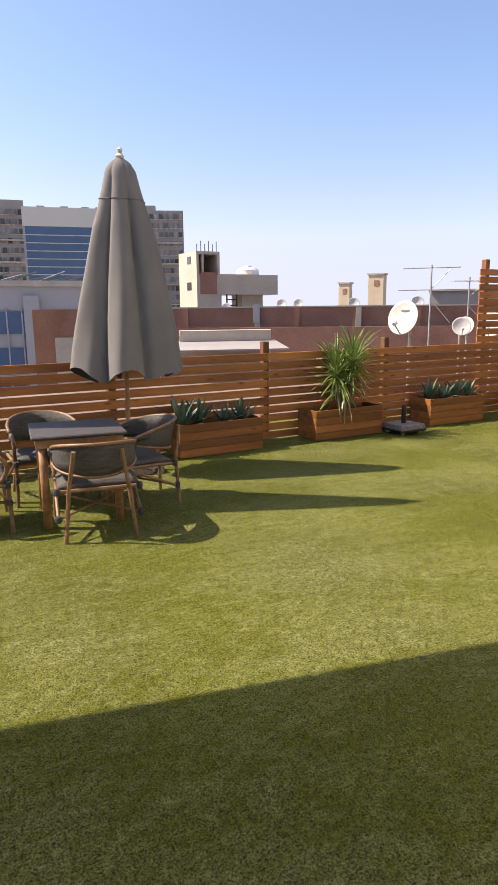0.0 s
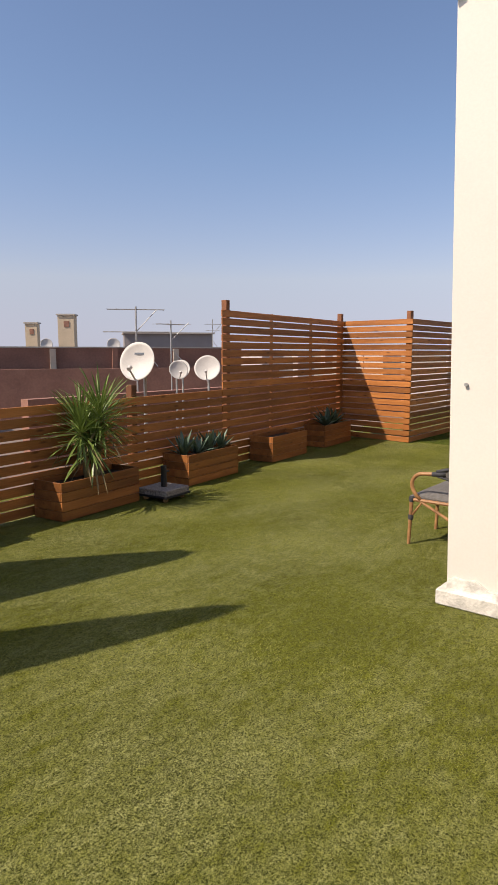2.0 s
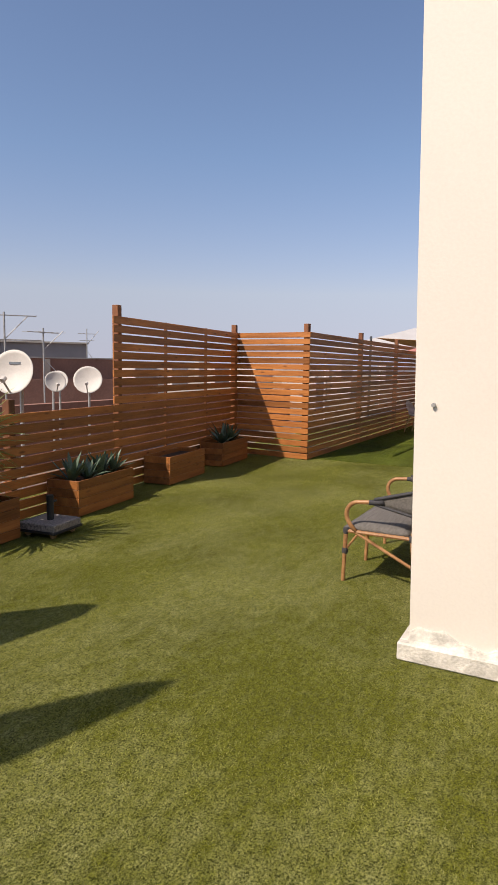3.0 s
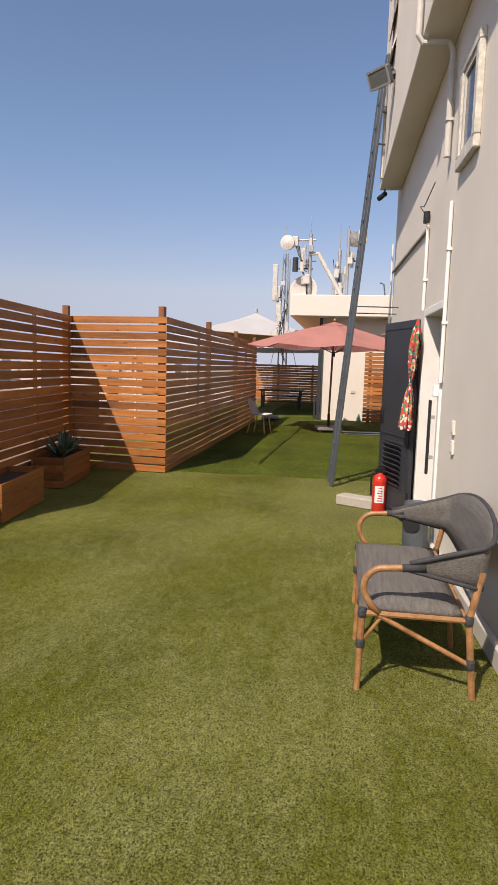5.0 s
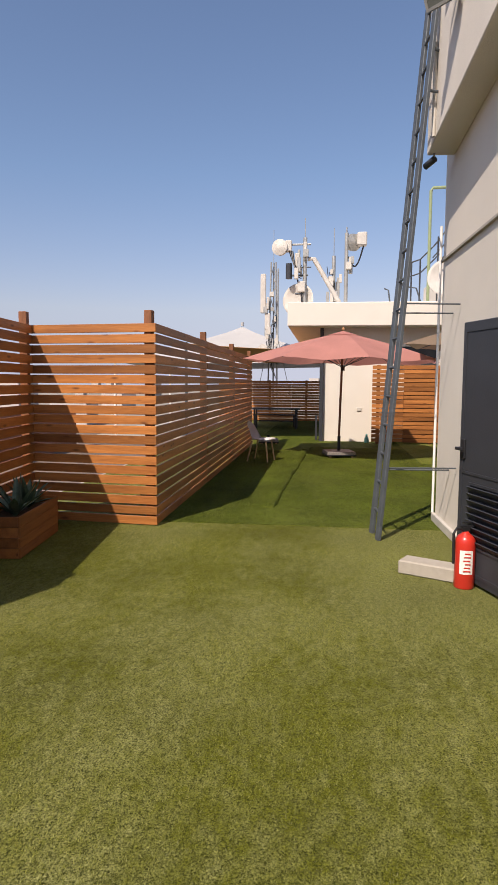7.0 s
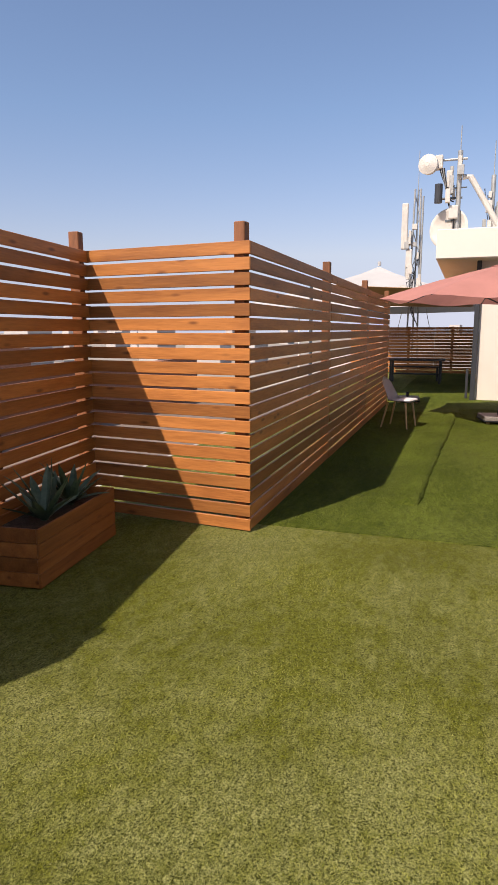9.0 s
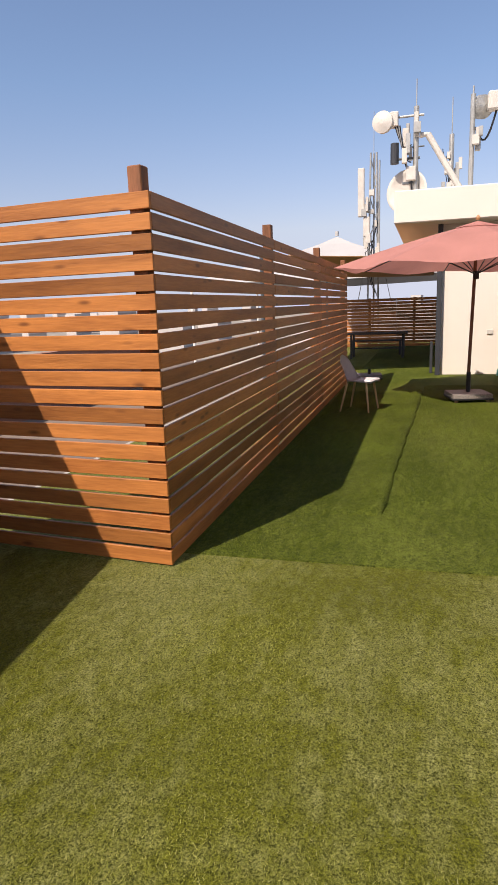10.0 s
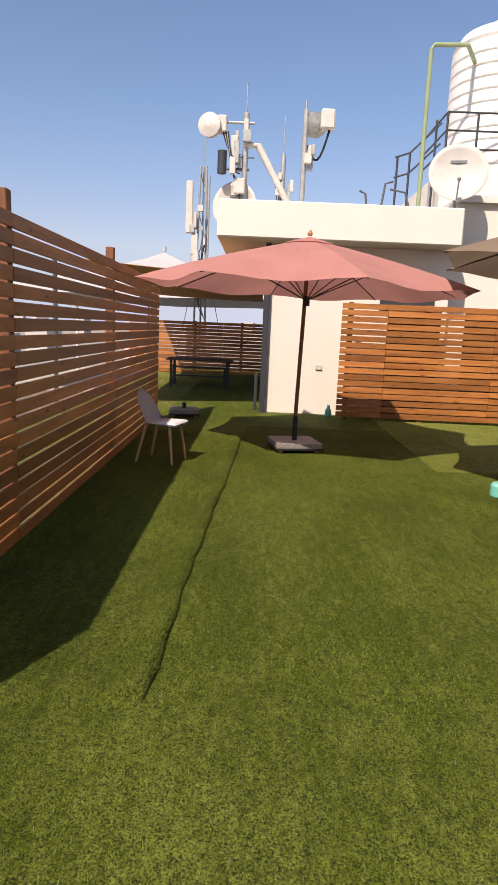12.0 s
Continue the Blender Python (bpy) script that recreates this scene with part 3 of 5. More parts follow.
# fire extinguisher and block
ext = thing("fire_extinguisher", pose(9.74, 3.54, 0, 0, 0, 20), "red fire extinguisher standing on the turf by the door", "fire extinguisher")
part("cylinder", lathe(bmesh.new(), [(0.075, 0), (0.08, 0.01), (0.08, 0.36), (0.076, 0.39), (0.06, 0.42), (0.03, 0.44), (0.025, 0.455)], 24), RED, ext, smooth=True)
part("valve", boxes((-0.015, 0.015, -0.03, 0.03, 0.455, 0.49), (-0.01, 0.01, -0.09, 0.05, 0.49, 0.502), (-0.01, 0.01, -0.10, 0.03, 0.52, 0.532)), BLACK, ext)
part("hose", rod([(0.0, 0.03, 0.47), (0.0, 0.08, 0.48), (0.0, 0.105, 0.44), (0.0, 0.10, 0.2)], 0.011), BLACK, ext)
lab = bmesh.new()
bmesh.ops.create_cone(lab, cap_ends=False, segments=24, radius1=0.0812, radius2=0.0812, depth=0.19, matrix=Matrix.Translation((0, 0, 0.22)))
bmesh.ops.delete(lab, geom=[f for f in lab.faces if f.calc_center_median().to_2d().normalized().dot(Vector((-0.94, 0.33))) < 0.78], context="FACES")
label_plate = part("label_plate", lab, WHITE, ext, "white printed label")
ink = bmesh.new()
for k in range(6):
    box(ink, -0.0825, -0.0815, -0.028 + 0.004 * (k % 2), 0.028 - 0.006 * (k % 3), 0.145 + 0.028 * k, 0.155 + 0.028 * k, m=Matrix.Rotation(radians(-20), 4, "Z"))
part("print_bar", ink, RED, label_plate)
tagged(part("concrete_block", boxes((-0.27, 0.27, -0.10, 0.10, 0, 0.12), bevel=0.012), CONCRETE, at=pose(10.0, 3.74, 0, 0, 0, 62)), "pale concrete block lying on the turf", "block")


bin_ = thing("ash_bin", pose(8.0, 3.33, 0), "grey metal ash bin with a round dark opening", "bin")
part("body", lathe(bmesh.new(), [(0.10, 0), (0.105, 0.01), (0.105, 0.48), (0.098, 0.50), (0.085, 0.485)], 24), STEEL, bin_)
part("opening", rod([(-0.09, 0.045, 0.33), (-0.102, 0.05, 0.33)], 0.07, 20), BLACK, bin_)

# ---- rattan seats ----
def rattan_seat(width, at, label, group):
    """A bistro seat of bent cane with a woven seat and a wrap-round woven back; it faces +y."""
    t = thing("rattan_bench" if width > 0.8 else "rattan_chair", at, label, "bench" if width > 0.8 else "chair", group)
    cane = RATTAN if width > 0.8 else CANE_DARK
    weave = WOVEN if width > 0.8 else WOVEN_DARK
    h, d, s = width / 2, 0.25, 0.41 if width > 0.8 else 0.39
    pad, nx, ny = bmesh.new(), 12, 8
    top = [[pad.verts.new((-h + 0.008 + (2 * h - 0.016) * i / nx, -d + 0.02 + (2 * d) * j / ny, s + 0.018 + 0.045 * (1 - abs(2 * i / nx - 1) ** 6) * (1 - abs(2 * j / ny - 1) ** 5) - 0.010 * math.sin(math.pi * i / nx) * math.sin(math.pi * j / ny))) for j in range(ny + 1)] for i in range(nx + 1)]
    for i in range(nx):
        for j in range(ny):
            pad.faces.new((top[i][j], top[i + 1][j], top[i + 1][j + 1], top[i][j + 1]))
    pad.normal_update()
    bmesh.ops.solidify(pad, geom=list(pad.faces), thickness=0.03)
    part("seat", pad, weave, t, smooth=True)
    part("seat_frame", tube(tube(tube(tube(bmesh.new(), [(-h, d, s - 0.012), (h, d, s - 0.012)], 0.015), [(-h, -d, s - 0.012), (h, -d, s - 0.012)], 0.015), [(-h, -d, s - 0.012), (-h, d, s - 0.012)], 0.015), [(h, -d, s - 0.012), (h, d, s - 0.012)], 0.015), cane, t)
    for k in (-1, 1):
        part("leg", rod([(k * h, d, s), (k * (h + 0.01), d + 0.01, 0)], 0.017, 10, 0.015), cane, t)
        if width > 0.8:
            part("leg", rod([(k * (h - 0.01), -d - 0.06, 0.64), (k * h, -d - 0.01, 0.4), (k * (h - 0.005), -d - 0.05, 0)], 0.017, 10), cane, t)
        else:
            part("leg", rod([(k * h * 0.56, -d - 0.105, s + 0.30), (k * h * 0.72, -d - 0.05, s), (k * h * 0.86, -d - 0.06, 0)], 0.016, 10), cane, t)
        pts = [(k * h, d - 0.08, s - 0.01), (k * h, d - 0.035, s + 0.035)]
        pts += [(k * (h + 0.006), d - 0.10 + 0.10 * math.cos(g), s + 0.125 + 0.10 * math.sin(g)) for g in [radians(v) for v in range(-30, 100, 15)]]
        pts += [(k * (h + 0.006), 0.06, s + 0.232), (k * (h + 0.004), 0.0, s + 0.238)]
        part("arm", rod(pts, 0.017, 10), cane, t, smooth=True)
        part("wrapping", rod([(k * (h + 0.006), 0.07, s + 0.230), (k * (h + 0.005), 0.02, s + 0.235), (k * (h + 0.004), -0.04, s + 0.240)], 0.0205, 10), BINDING, t, smooth=True)
        part("brace", rod([(k * h, d - 0.08, s - 0.02), (k * h, -d - 0.035, 0.17)], 0.013), cane, t)
        part("brace", rod([(k * h, d - 0.1, s - 0.02), (k * h, d + 0.005, 0.24)], 0.009), cane, t)
        for y, z in ((d + 0.004, 0.24), (d, s - 0.01), (-d - 0.03, 0.18), (-d - 0.01, s - 0.01)):
            part("binding", lathe(bmesh.new(), [(0.019, -0.025), (0.024, -0.012), (0.024, 0.012), (0.019, 0.025)], 10), BINDING, t, at=pose(k * h, y, z))
    if width > 0.8:
        part("leg", rod([(0, d, s), (0, d + 0.01, 0)], 0.017, 10, 0.015), cane, t)
        part("leg", rod([(0, -d, s), (0, -d - 0.04, 0)], 0.017, 10, 0.015), cane, t)
        for k in (-1, 1):
            part("brace", rod([(0, d, 0.22), (k * 0.22, d, s - 0.02)], 0.011), cane, t)
    else:
        part("stretcher", rod([(-h, d, 0.24), (h, -d - 0.03, 0.18)], 0.010), cane, t)
        part("stretcher", rod([(h, d, 0.24), (-h, -d - 0.03, 0.18)], 0.010), cane, t)
    bm, rows = bmesh.new(), []
    n = 28
    for i in range(n + 1):
        u = -1 + 2 * i / n
        a = abs(u)
        if width < 0.8:
            g = radians(104 * u)
            x, y = (h + 0.012) * math.sin(g), 0.02 - (d + 0.09) * math.cos(g)
            lo, hi = s + 0.09 + 0.085 * a ** 1.6, s + 0.345 - 0.115 * a ** 2.4
        elif a > 0.62:
            q = (a - 0.62) / 0.38
            x, y = math.copysign(h + 0.004, u), -d - 0.045 + q * 0.33
            lo, hi = s + 0.15 + 0.07 * q, s + 0.36 - 0.105 * q
        else:
            q = a / 0.62
            x, y = (h + 0.004) * math.copysign(1, u) * min(1, 1.12 * q - 0.12 * q ** 6), -d - 0.085 + 0.04 * q ** 5
            lo, hi = s + 0.12 + 0.03 * q ** 2.6, s + 0.46 - 0.10 * q ** 2.0
        rows.append([bm.verts.new((x, y - 0.24 * (z - s - 0.12) * (1 - a ** 2), z)) for z in (lo, lo + (hi - lo) * 0.35, lo + (hi - lo) * 0.7, hi)])
    rim, foot = [tuple(r[3].co) for r in rows], [tuple(r[0].co) for r in rows]
    for a, b in zip(rows, rows[1:]):
        for k in range(3):
            bm.faces.new((a[k], b[k], b[k + 1], a[k + 1]))
    bm.normal_update()
    bmesh.ops.solidify(bm, geom=list(bm.faces), thickness=0.018)
    part("backrest", bm, weave, t, smooth=True)
    part("back_rim", rod(rim, 0.014, 8), BINDING if width > 0.8 else cane, t, smooth=True)
    part("back_rim", rod(foot, 0.011, 8), BINDING if width > 0.8 else cane, t, smooth=True)
    return t


rattan_seat(1.18, pose(6.28, 3.58, 0), "two-seat cane bench with grey woven seat against the house wall", "")
CH = "cane chairs round the table"
rattan_seat(0.60, pose(1.01, 4.63, 0, 0, 0, -5), "bent cane chair with a grey woven seat pushed to the table", CH)
rattan_seat(0.58, pose(1.46, 5.20, 0, 0, 0, 94), "bent cane chair with a grey woven seat beside the table", CH)
rattan_seat(0.58, pose(0.75, 5.72, 0, 0, 0, 185), "bent cane chair with a grey woven seat by the fence", CH)
rattan_seat(0.58, pose(0.12, 5.06, 0, 0, 0, -88), "bent cane chair with a grey woven seat at the table's end", CH)
table = thing("dining_table", pose(0.94, 5.02, 0, 0, 0, -3), "square table with a dark top on round wooden legs", "table")
part("tabletop", boxes((-0.36, 0.36, -0.36, 0.36, 0.715, 0.742), bevel=0.008), TABLETOP, table)
part("apron", boxes((-0.33, 0.33, -0.33, -0.31, 0.65, 0.715), (-0.33, 0.33, 0.31, 0.33, 0.65, 0.715), (-0.33, -0.31, -0.31, 0.31, 0.65, 0.715), (0.31, 0.33, -0.31, 0.31, 0.65, 0.715)), RATTAN, table)
for x in (-0.28, 0.28):
    for y in (-0.28, 0.28):
        part("leg", rod([(x, y, 0), (x, y, 0.715)], 0.033, 14), RATTAN, table, smooth=True)


# ---- closed grey umbrella ----
def hem_points(canopy, seg):
    """The lowest ring of a canopy's vertices."""
    return [v.co for v in list(canopy.data.vertices)[-seg:]]


def hem_ring(points, scale, rise):
    return [(x * scale, y * scale, z + rise) for x, y, z in points]


def closed_umbrella(at, tip, hem, half, label):
    t = thing("closed_umbrella", at, label, "umbrella")
    part("pole", rod([(0, 0, 0), (0, 0, tip - 0.05)], 0.024, 12), RATTAN, t)
    bm, seg, rings = bmesh.new(), 112, []
    n = 30
    for i in range(n + 1):
        q = i / n
        r = half * (0.26 * min(1.0, q / 0.06) ** 0.5 + 0.80 * q ** 1.05 - 0.06 * q ** 6) + 0.015
        deep = min(1, q * 3.0)
        ring = []
        for k in range(seg):
            a = 2 * math.pi * k / seg + 0.25 * math.sin(3 * q + k * 0.056) * q
            lobe = abs(math.sin(3 * a + 0.9))
            fold = 0.50 * lobe ** 0.55 - 0.10 + 0.05 * math.sin(11 * a + 4 * q) * q + 0.07 * math.sin(2 * a + 1)
            rr = r * (0.80 + (fold - 0.16) * deep) * (1 + (0.012 if abs(q - 0.2) < 0.02 else 0))
            drop = 0.13 * (1 - lobe) * q ** 5 + 0.03 * math.sin(5 * a) * q ** 4
            ring.append(bm.verts.new((rr * math.cos(a) * 1.04 + 0.05 * q, rr * math.sin(a) * 0.85, tip - 0.08 - (tip - 0.08 - hem) * q - drop)))
        rings.append(ring)
    for a, b in zip(rings, rings[1:]):
        for k in range(seg):
            bm.faces.new((a[k], a[(k + 1) % seg], b[(k + 1) % seg], b[k]))
    can = part("canopy", bm, GREYCLOTH, t, smooth=True)
    # the hem turns in, a dark skirt standing for the shade of its hollow; a sewn seam runs round the shoulder
    hem_bm = bmesh.new()
    outer = [hem_bm.verts.new(v) for v in hem_ring(hem_points(can, seg), 0.995, 0.0)]
    inner = [hem_bm.verts.new(v) for v in hem_ring(hem_points(can, seg), 0.55, 0.16)]
    for k in range(seg):
        hem_bm.faces.new((outer[k], outer[(k + 1) % seg], inner[(k + 1) % seg], inner[k]))
    part("lining", hem_bm, BINDING, can, "shade inside the hem, put in as a dark inner skirt", smooth=True)
    seam_r = [tuple(v.co) for v in list(can.data.vertices)[6 * seg:7 * seg]]
    part("seam", rod([(x * 1.015, y * 1.015, z) for x, y, z in seam_r + seam_r[:1]], 0.005, 5), GREYCLOTH, can)
    part("finial", lathe(bmesh.new(), [(0.03, tip - 0.1), (0.045, tip - 0.08), (0.02, tip - 0.05), (0.03, tip - 0.02), (0.012, tip)], 12), OFFWHITE, t)
    part("base", boxes((-0.3, 0.3, -0.3, 0.3, 0, 0.09), bevel=0.01), GRANITE, t)
    return t


closed_umbrella(pose(1.66, 6.35, 0, 0, 1.0, 0), 3.225, 1.09, 0.52, "closed grey cloth umbrella on a wooden pole")
# stand-in kept out of view; its height is set by the shadow it throws
closed_umbrella(pose(-0.06, 5.84, 0), 4.66, 1.75, 0.42, "unseen tall umbrella shape added to cast the second long shadow")


# ---- planters ----
def planter(at, label):
    t = thing("planter_box", at, label, "planter", "wooden planters along the fence")
    L, D, rows, bh = 1.10, 0.42, 4, 0.097
    long_b = mesh_of("plank", boxes((0, L, 0, 0.02, 0, bh - 0.004), bevel=0.003), BOXWOOD)
    short_b = mesh_of("plank", boxes((0, 0.02, 0.02, D - 0.02, 0, bh - 0.004), bevel=0.003), BOXWOOD)
    for i in range(rows):
        z = 0.01 + i * bh
        part("plank", long_b, None, t, at=pose(0, 0, z))
        part("plank", long_b, None, t, at=pose(0, D - 0.02, z))
        part("plank", short_b, None, t, at=pose(0, 0, z))
        part("plank", short_b, None, t, at=pose(L - 0.02, 0, z))
    part("soil", boxes((0.02, L - 0.02, 0.02, D - 0.02, 0.02, 0.33)), SOIL, t)
    return t


FENCE_A = math.degrees(math.atan(0.1065))


def beside_fence(x, off, z=0.0):
    return pose(x, line_y(x) - off, z, 0, 0, FENCE_A)


for x, lab in ((2.30, "reddish wooden planter with bushy succulents"), (4.18, "reddish wooden planter with a spiky yucca"), (6.17, "reddish wooden planter with agaves"), (8.20, "reddish wooden planter with bare soil in the shade"), (9.98, "reddish wooden planter with an agave in the corner")):
    planter(beside_fence(x, 0.47), lab)


def blade_leaf(bm, base, yaw, rise, length, width, droop, n=6):
    """One tapering, folded leaf that bends over under its weight."""
    p, pitch = Vector(base), rise
    rows = []
    for i in range(n + 1):
        q = i / n
        w = width * (0.55 + 0.9 * q) * (1 - q) ** 0.7 + 0.001 if q < 1 else 0.0008
        side = Vector((-math.sin(yaw), math.cos(yaw), 0))
        up = Vector((-math.cos(yaw) * math.sin(pitch), -math.sin(yaw) * math.sin(pitch), math.cos(pitch)))
        rows.append((bm.verts.new(p - side * w), bm.verts.new(p - up * w * 0.35), bm.verts.new(p + side * w)))
        p = p + Vector((math.cos(yaw) * math.cos(pitch), math.sin(yaw) * math.cos(pitch), math.sin(pitch))) * (length / n)
        pitch -= droop / n
    for a, b in zip(rows, rows[1:]):
        bm.faces.new((a[0], a[1], b[1], b[0]))
        bm.faces.new((a[1], a[2], b[2], b[1]))


def yucca(at):
    t = thing("yucca", at, "spiky green yucca with long narrow leaves in a planter", "plant")
    rnd = random.Random(3)
    for (hx, hy, hz, count) in ((-0.12, 0.0, 0.52, 95), (0.13, -0.03, 0.64, 105), (0.0, -0.04, 0.38, 80)):
        stem = part("stem", rod([(hx * 0.5, hy, 0), (hx, hy, hz)], 0.03, 8, 0.022), LEAF_DRY, t)
        for k in range(count):
            q = k / count
            bm = bmesh.new()
            blade_leaf(bm, (hx, hy, hz - 0.08 + 0.12 * q), rnd.uniform(0, 6.283), radians(-38 + 120 * q + rnd.uniform(-12, 12)), rnd.uniform(0.42, 0.60), rnd.uniform(0.013, 0.022), rnd.uniform(0.15, 0.8))
            part("dry_leaf" if q < 0.10 else "leaf", bm, LEAF_DRY if q < 0.10 else LEAF, stem)
    return t


yucca(beside_fence(4.74, 0.26, 0.325))


def agave(at, size, label, seed, count=16):
    rnd = random.Random(seed)
    t = thing("agave", at, label, "plant", "agaves in the planters")
    for k in range(count):
        bm = bmesh.new()
        blade_leaf(bm, (0, 0, 0), k * 2.4 + rnd.uniform(-0.3, 0.3), radians(rnd.uniform(25, 80)), size * rnd.uniform(0.75, 1.1), size * 0.13, rnd.uniform(-0.2, 0.7), 5)
        part("leaf", bm, LEAF_BLUE, t)
    part("crown", rod([(0, 0, -0.03), (0, 0, 0.04)], 0.025), LEAF_BLUE, t)
    return t


for x, off, s in ((2.38, 0.32, 0.36), (2.62, 0.22, 0.32), (2.94, 0.30, 0.24), (3.18, 0.26, 0.26), (6.30, 0.27, 0.30), (6.55, 0.30, 0.26), (6.85, 0.26, 0.30), (7.08, 0.28, 0.26), (10.35, 0.28, 0.36), (10.75, 0.26, 0.33)):
    agave(beside_fence(x, off, 0.34), s * 1.15, "blue-green agave with thick pointed leaves in a planter", int(x * 100))


def umbrella_base(at, size, stub, label):
    t = thing("umbrella_base", at, label, "umbrella base", "wheeled umbrella bases")
    h = size / 2
    part("slab", boxes((-h, h, -h, h, 0.07, 0.14), bevel=0.008), GRANITE, t)
    part("frame", boxes((-h - 0.012, h + 0.012, -h - 0.012, h + 0.012, 0.05, 0.075), bevel=0.004), BLACK, t)
    part("tube", rod([(0, 0, 0.14), (0, 0, 0.14 + stub)], 0.034, 14), BLACK, t)
    part("knob", rod([(0.03, 0, 0.14 + stub * 0.7), (0.09, 0, 0.14 + stub * 0.7)], 0.012), BLACK, t)
    for x in (-h + 0.06, h - 0.06):
        for y in (-h + 0.06, h - 0.06):
            part("wheel", rod([(x - 0.015, y, 0.027), (x + 0.015, y, 0.027)], 0.027, 12), PALEWOOD, t)
    return t


umbrella_base(pose(5.55, 6.78, 0, 0, 0, FENCE_A), 0.41, 0.24, "speckled stone umbrella base on wheels with an empty tube")


# ---- far end of the terrace ----
tagged(part("far_building_wall", boxes((22.3, 30, 1.45, 4.75, 0, 3.1)), WALL_WHITE), "white wall of a flat-roofed roof-top building", "building", kind="structure")
tagged(part("far_building_roof", boxes((21.6, 30, 1.5, 5.7, 3.1, 3.72), bevel=0.02), WALL_WHITE), "thick white roof slab overhanging the wall", "roof", kind="structure")
tagged(part("far_annex_wall", boxes((22.6, 30, -4, 1.45, 0, 4.0), (22.5, 30, -4, 1.35, 4.0, 4.12)), WALL_WHITE), "taller white annex beside the flat roof", "building", kind="structure")
far_window = thing("far_window", pose(22.3, 2.2, 2.3), "dark strip window high in the white wall", "window", kind="structure")
part("window_frame", boxes((-0.03, 0, -0.5, 0.5, -0.3, -0.27), (-0.03, 0, -0.5, 0.5, 0.27, 0.3), (-0.03, 0, -0.5, -0.47, -0.27, 0.27), (-0.03, 0, 0.47, 0.5, -0.27, 0.27)), DARKMETAL, far_window)
part("pane", boxes((-0.02, -0.01, -0.47, 0.47, -0.27, 0.27)), GLASS_DARK, far_window)
corner_post = tagged(part("corner_post", boxes((-0.05, 0.05, -0.05, 0.05, 0, 3.1), bevel=0.006), DARKMETAL, at=pose(22.22, 4.79, 0)), "grey steel post at the corner of the white wall", "post")
tagged(part("wall_socket", boxes((-0.03, 0, -0.06, 0.06, -0.05, 0.05), bevel=0.008), OFFWHITE, at=pose(22.3, 3.75, 0.9)), "white weatherproof socket on the wall", "socket")
tagged(part("watering_can", lathe(bmesh.new(), [(0.06, 0), (0.07, 0.03), (0.055, 0.14), (0.03, 0.17), (0.025, 0.24)], 12), TEAL, at=pose(22.0, 3.55, 0)), "small teal plastic watering can by the wall", "watering can")


def open_umbrella(at, radius, rim, tip, cloth, label, sides=8, tilt=(0, 0), turn=0.0):
    t = thing("open_umbrella", at, label, "umbrella")
    bm, n, sub = bmesh.new(), 8, 6
    seg = sides * sub
    rings = [[bm.verts.new((0, 0, tip))]]

    def place(q, a):
        k = (a * sides / (2 * math.pi)) % 1
        chord = math.cos(math.pi / sides) / math.cos((k - 0.5) * 2 * math.pi / sides)
        sagz = 0.10 * math.sin(math.pi * k) ** 2 * q * q
        r = radius * q * (chord * (1 - 0.05 * q * math.sin(math.pi * k)))
        z = tip - (tip - rim) * (0.78 * q + 0.22 * q * q) - sagz * 0.6
        return Vector((r * math.cos(a + turn), r * math.sin(a + turn), z + tilt[0] * r * math.cos(a + turn) + tilt[1] * r * math.sin(a + turn)))

    for i in range(1, n + 1):
        rings.append([bm.verts.new(place(i / n, 2 * math.pi * k / seg)) for k in range(seg)])
    for k in range(seg):
        bm.faces.new((rings[0][0], rings[1][k], rings[1][(k + 1) % seg]))
    for a, b in zip(rings[1:], rings[2:]):
        for k in range(seg):
            bm.faces.new((a[k], b[k], b[(k + 1) % seg], a[(k + 1) % seg]))
    can = part("canopy", bm, cloth, t)
    cap = bmesh.new()
    top = cap.verts.new((0, 0, tip + 0.03))
    ring = [cap.verts.new(place(0.16, 2 * math.pi * k / 24) + Vector((0, 0, 0.012))) for k in range(24)]
    for k in range(24):
        cap.faces.new((top, ring[k], ring[(k + 1) % 24]))
    part("vent_cap", cap, cloth, can)
    for k in range(sides):
        a = 2 * math.pi * k / sides
        rib = part("rib", rod([place(0.03, a) - Vector((0, 0, 0.03)), place(0.5, a) - Vector((0, 0, 0.02)), place(0.99, a) - Vector((0, 0, 0.012))], 0.009, 6), STEEL, t)
        part("strut", rod([(0, 0, rim - 0.15), place(0.48, a) - Vector((0, 0, 0.03))], 0.008, 6), STEEL, rib)
    part("pole", rod([(0.06, 0.06, 0.10), (0, 0, tip)], 0.026, 12), WOODPOLE, t)
    part("hub", rod([(0, 0, rim - 0.22), (0, 0, rim - 0.10)], 0.045, 12), BLACK, t)
    part("finial", lathe(bmesh.new(), [(0.03, tip + 0.04), (0.035, tip + 0.07), (0.012, tip + 0.11)], 10), RATTAN, t)
    return t


WOODPOLE = material("dark_wood_pole", (0.20, 0.085, 0.045), 0.5, vary=0.15, scale=9, fine=60, bump=0.1)
open_umbrella(pose(18.55, 4.31, 0), 2.16, 2.10, 2.70, REDCLOTH, "open faded red umbrella on a dark wooden pole", 8, (0.0, 0.012), 0.2)
umbrella_base(pose(18.6, 4.36, 0, 0, 0, 12), 0.60, 0.32, "speckled stone umbrella base on wheels holding the red umbrella")
open_umbrella(pose(16.2, 1.2, 0), 2.15, 2.30, 2.85, TAN, "open tan brown umbrella above a small seating bay", 8, (0.0, 0.0), 0.1)
umbrella_base(pose(16.25, 1.25, 0), 0.6, 0.3, "speckled stone umbrella base on wheels under the tan umbrella")
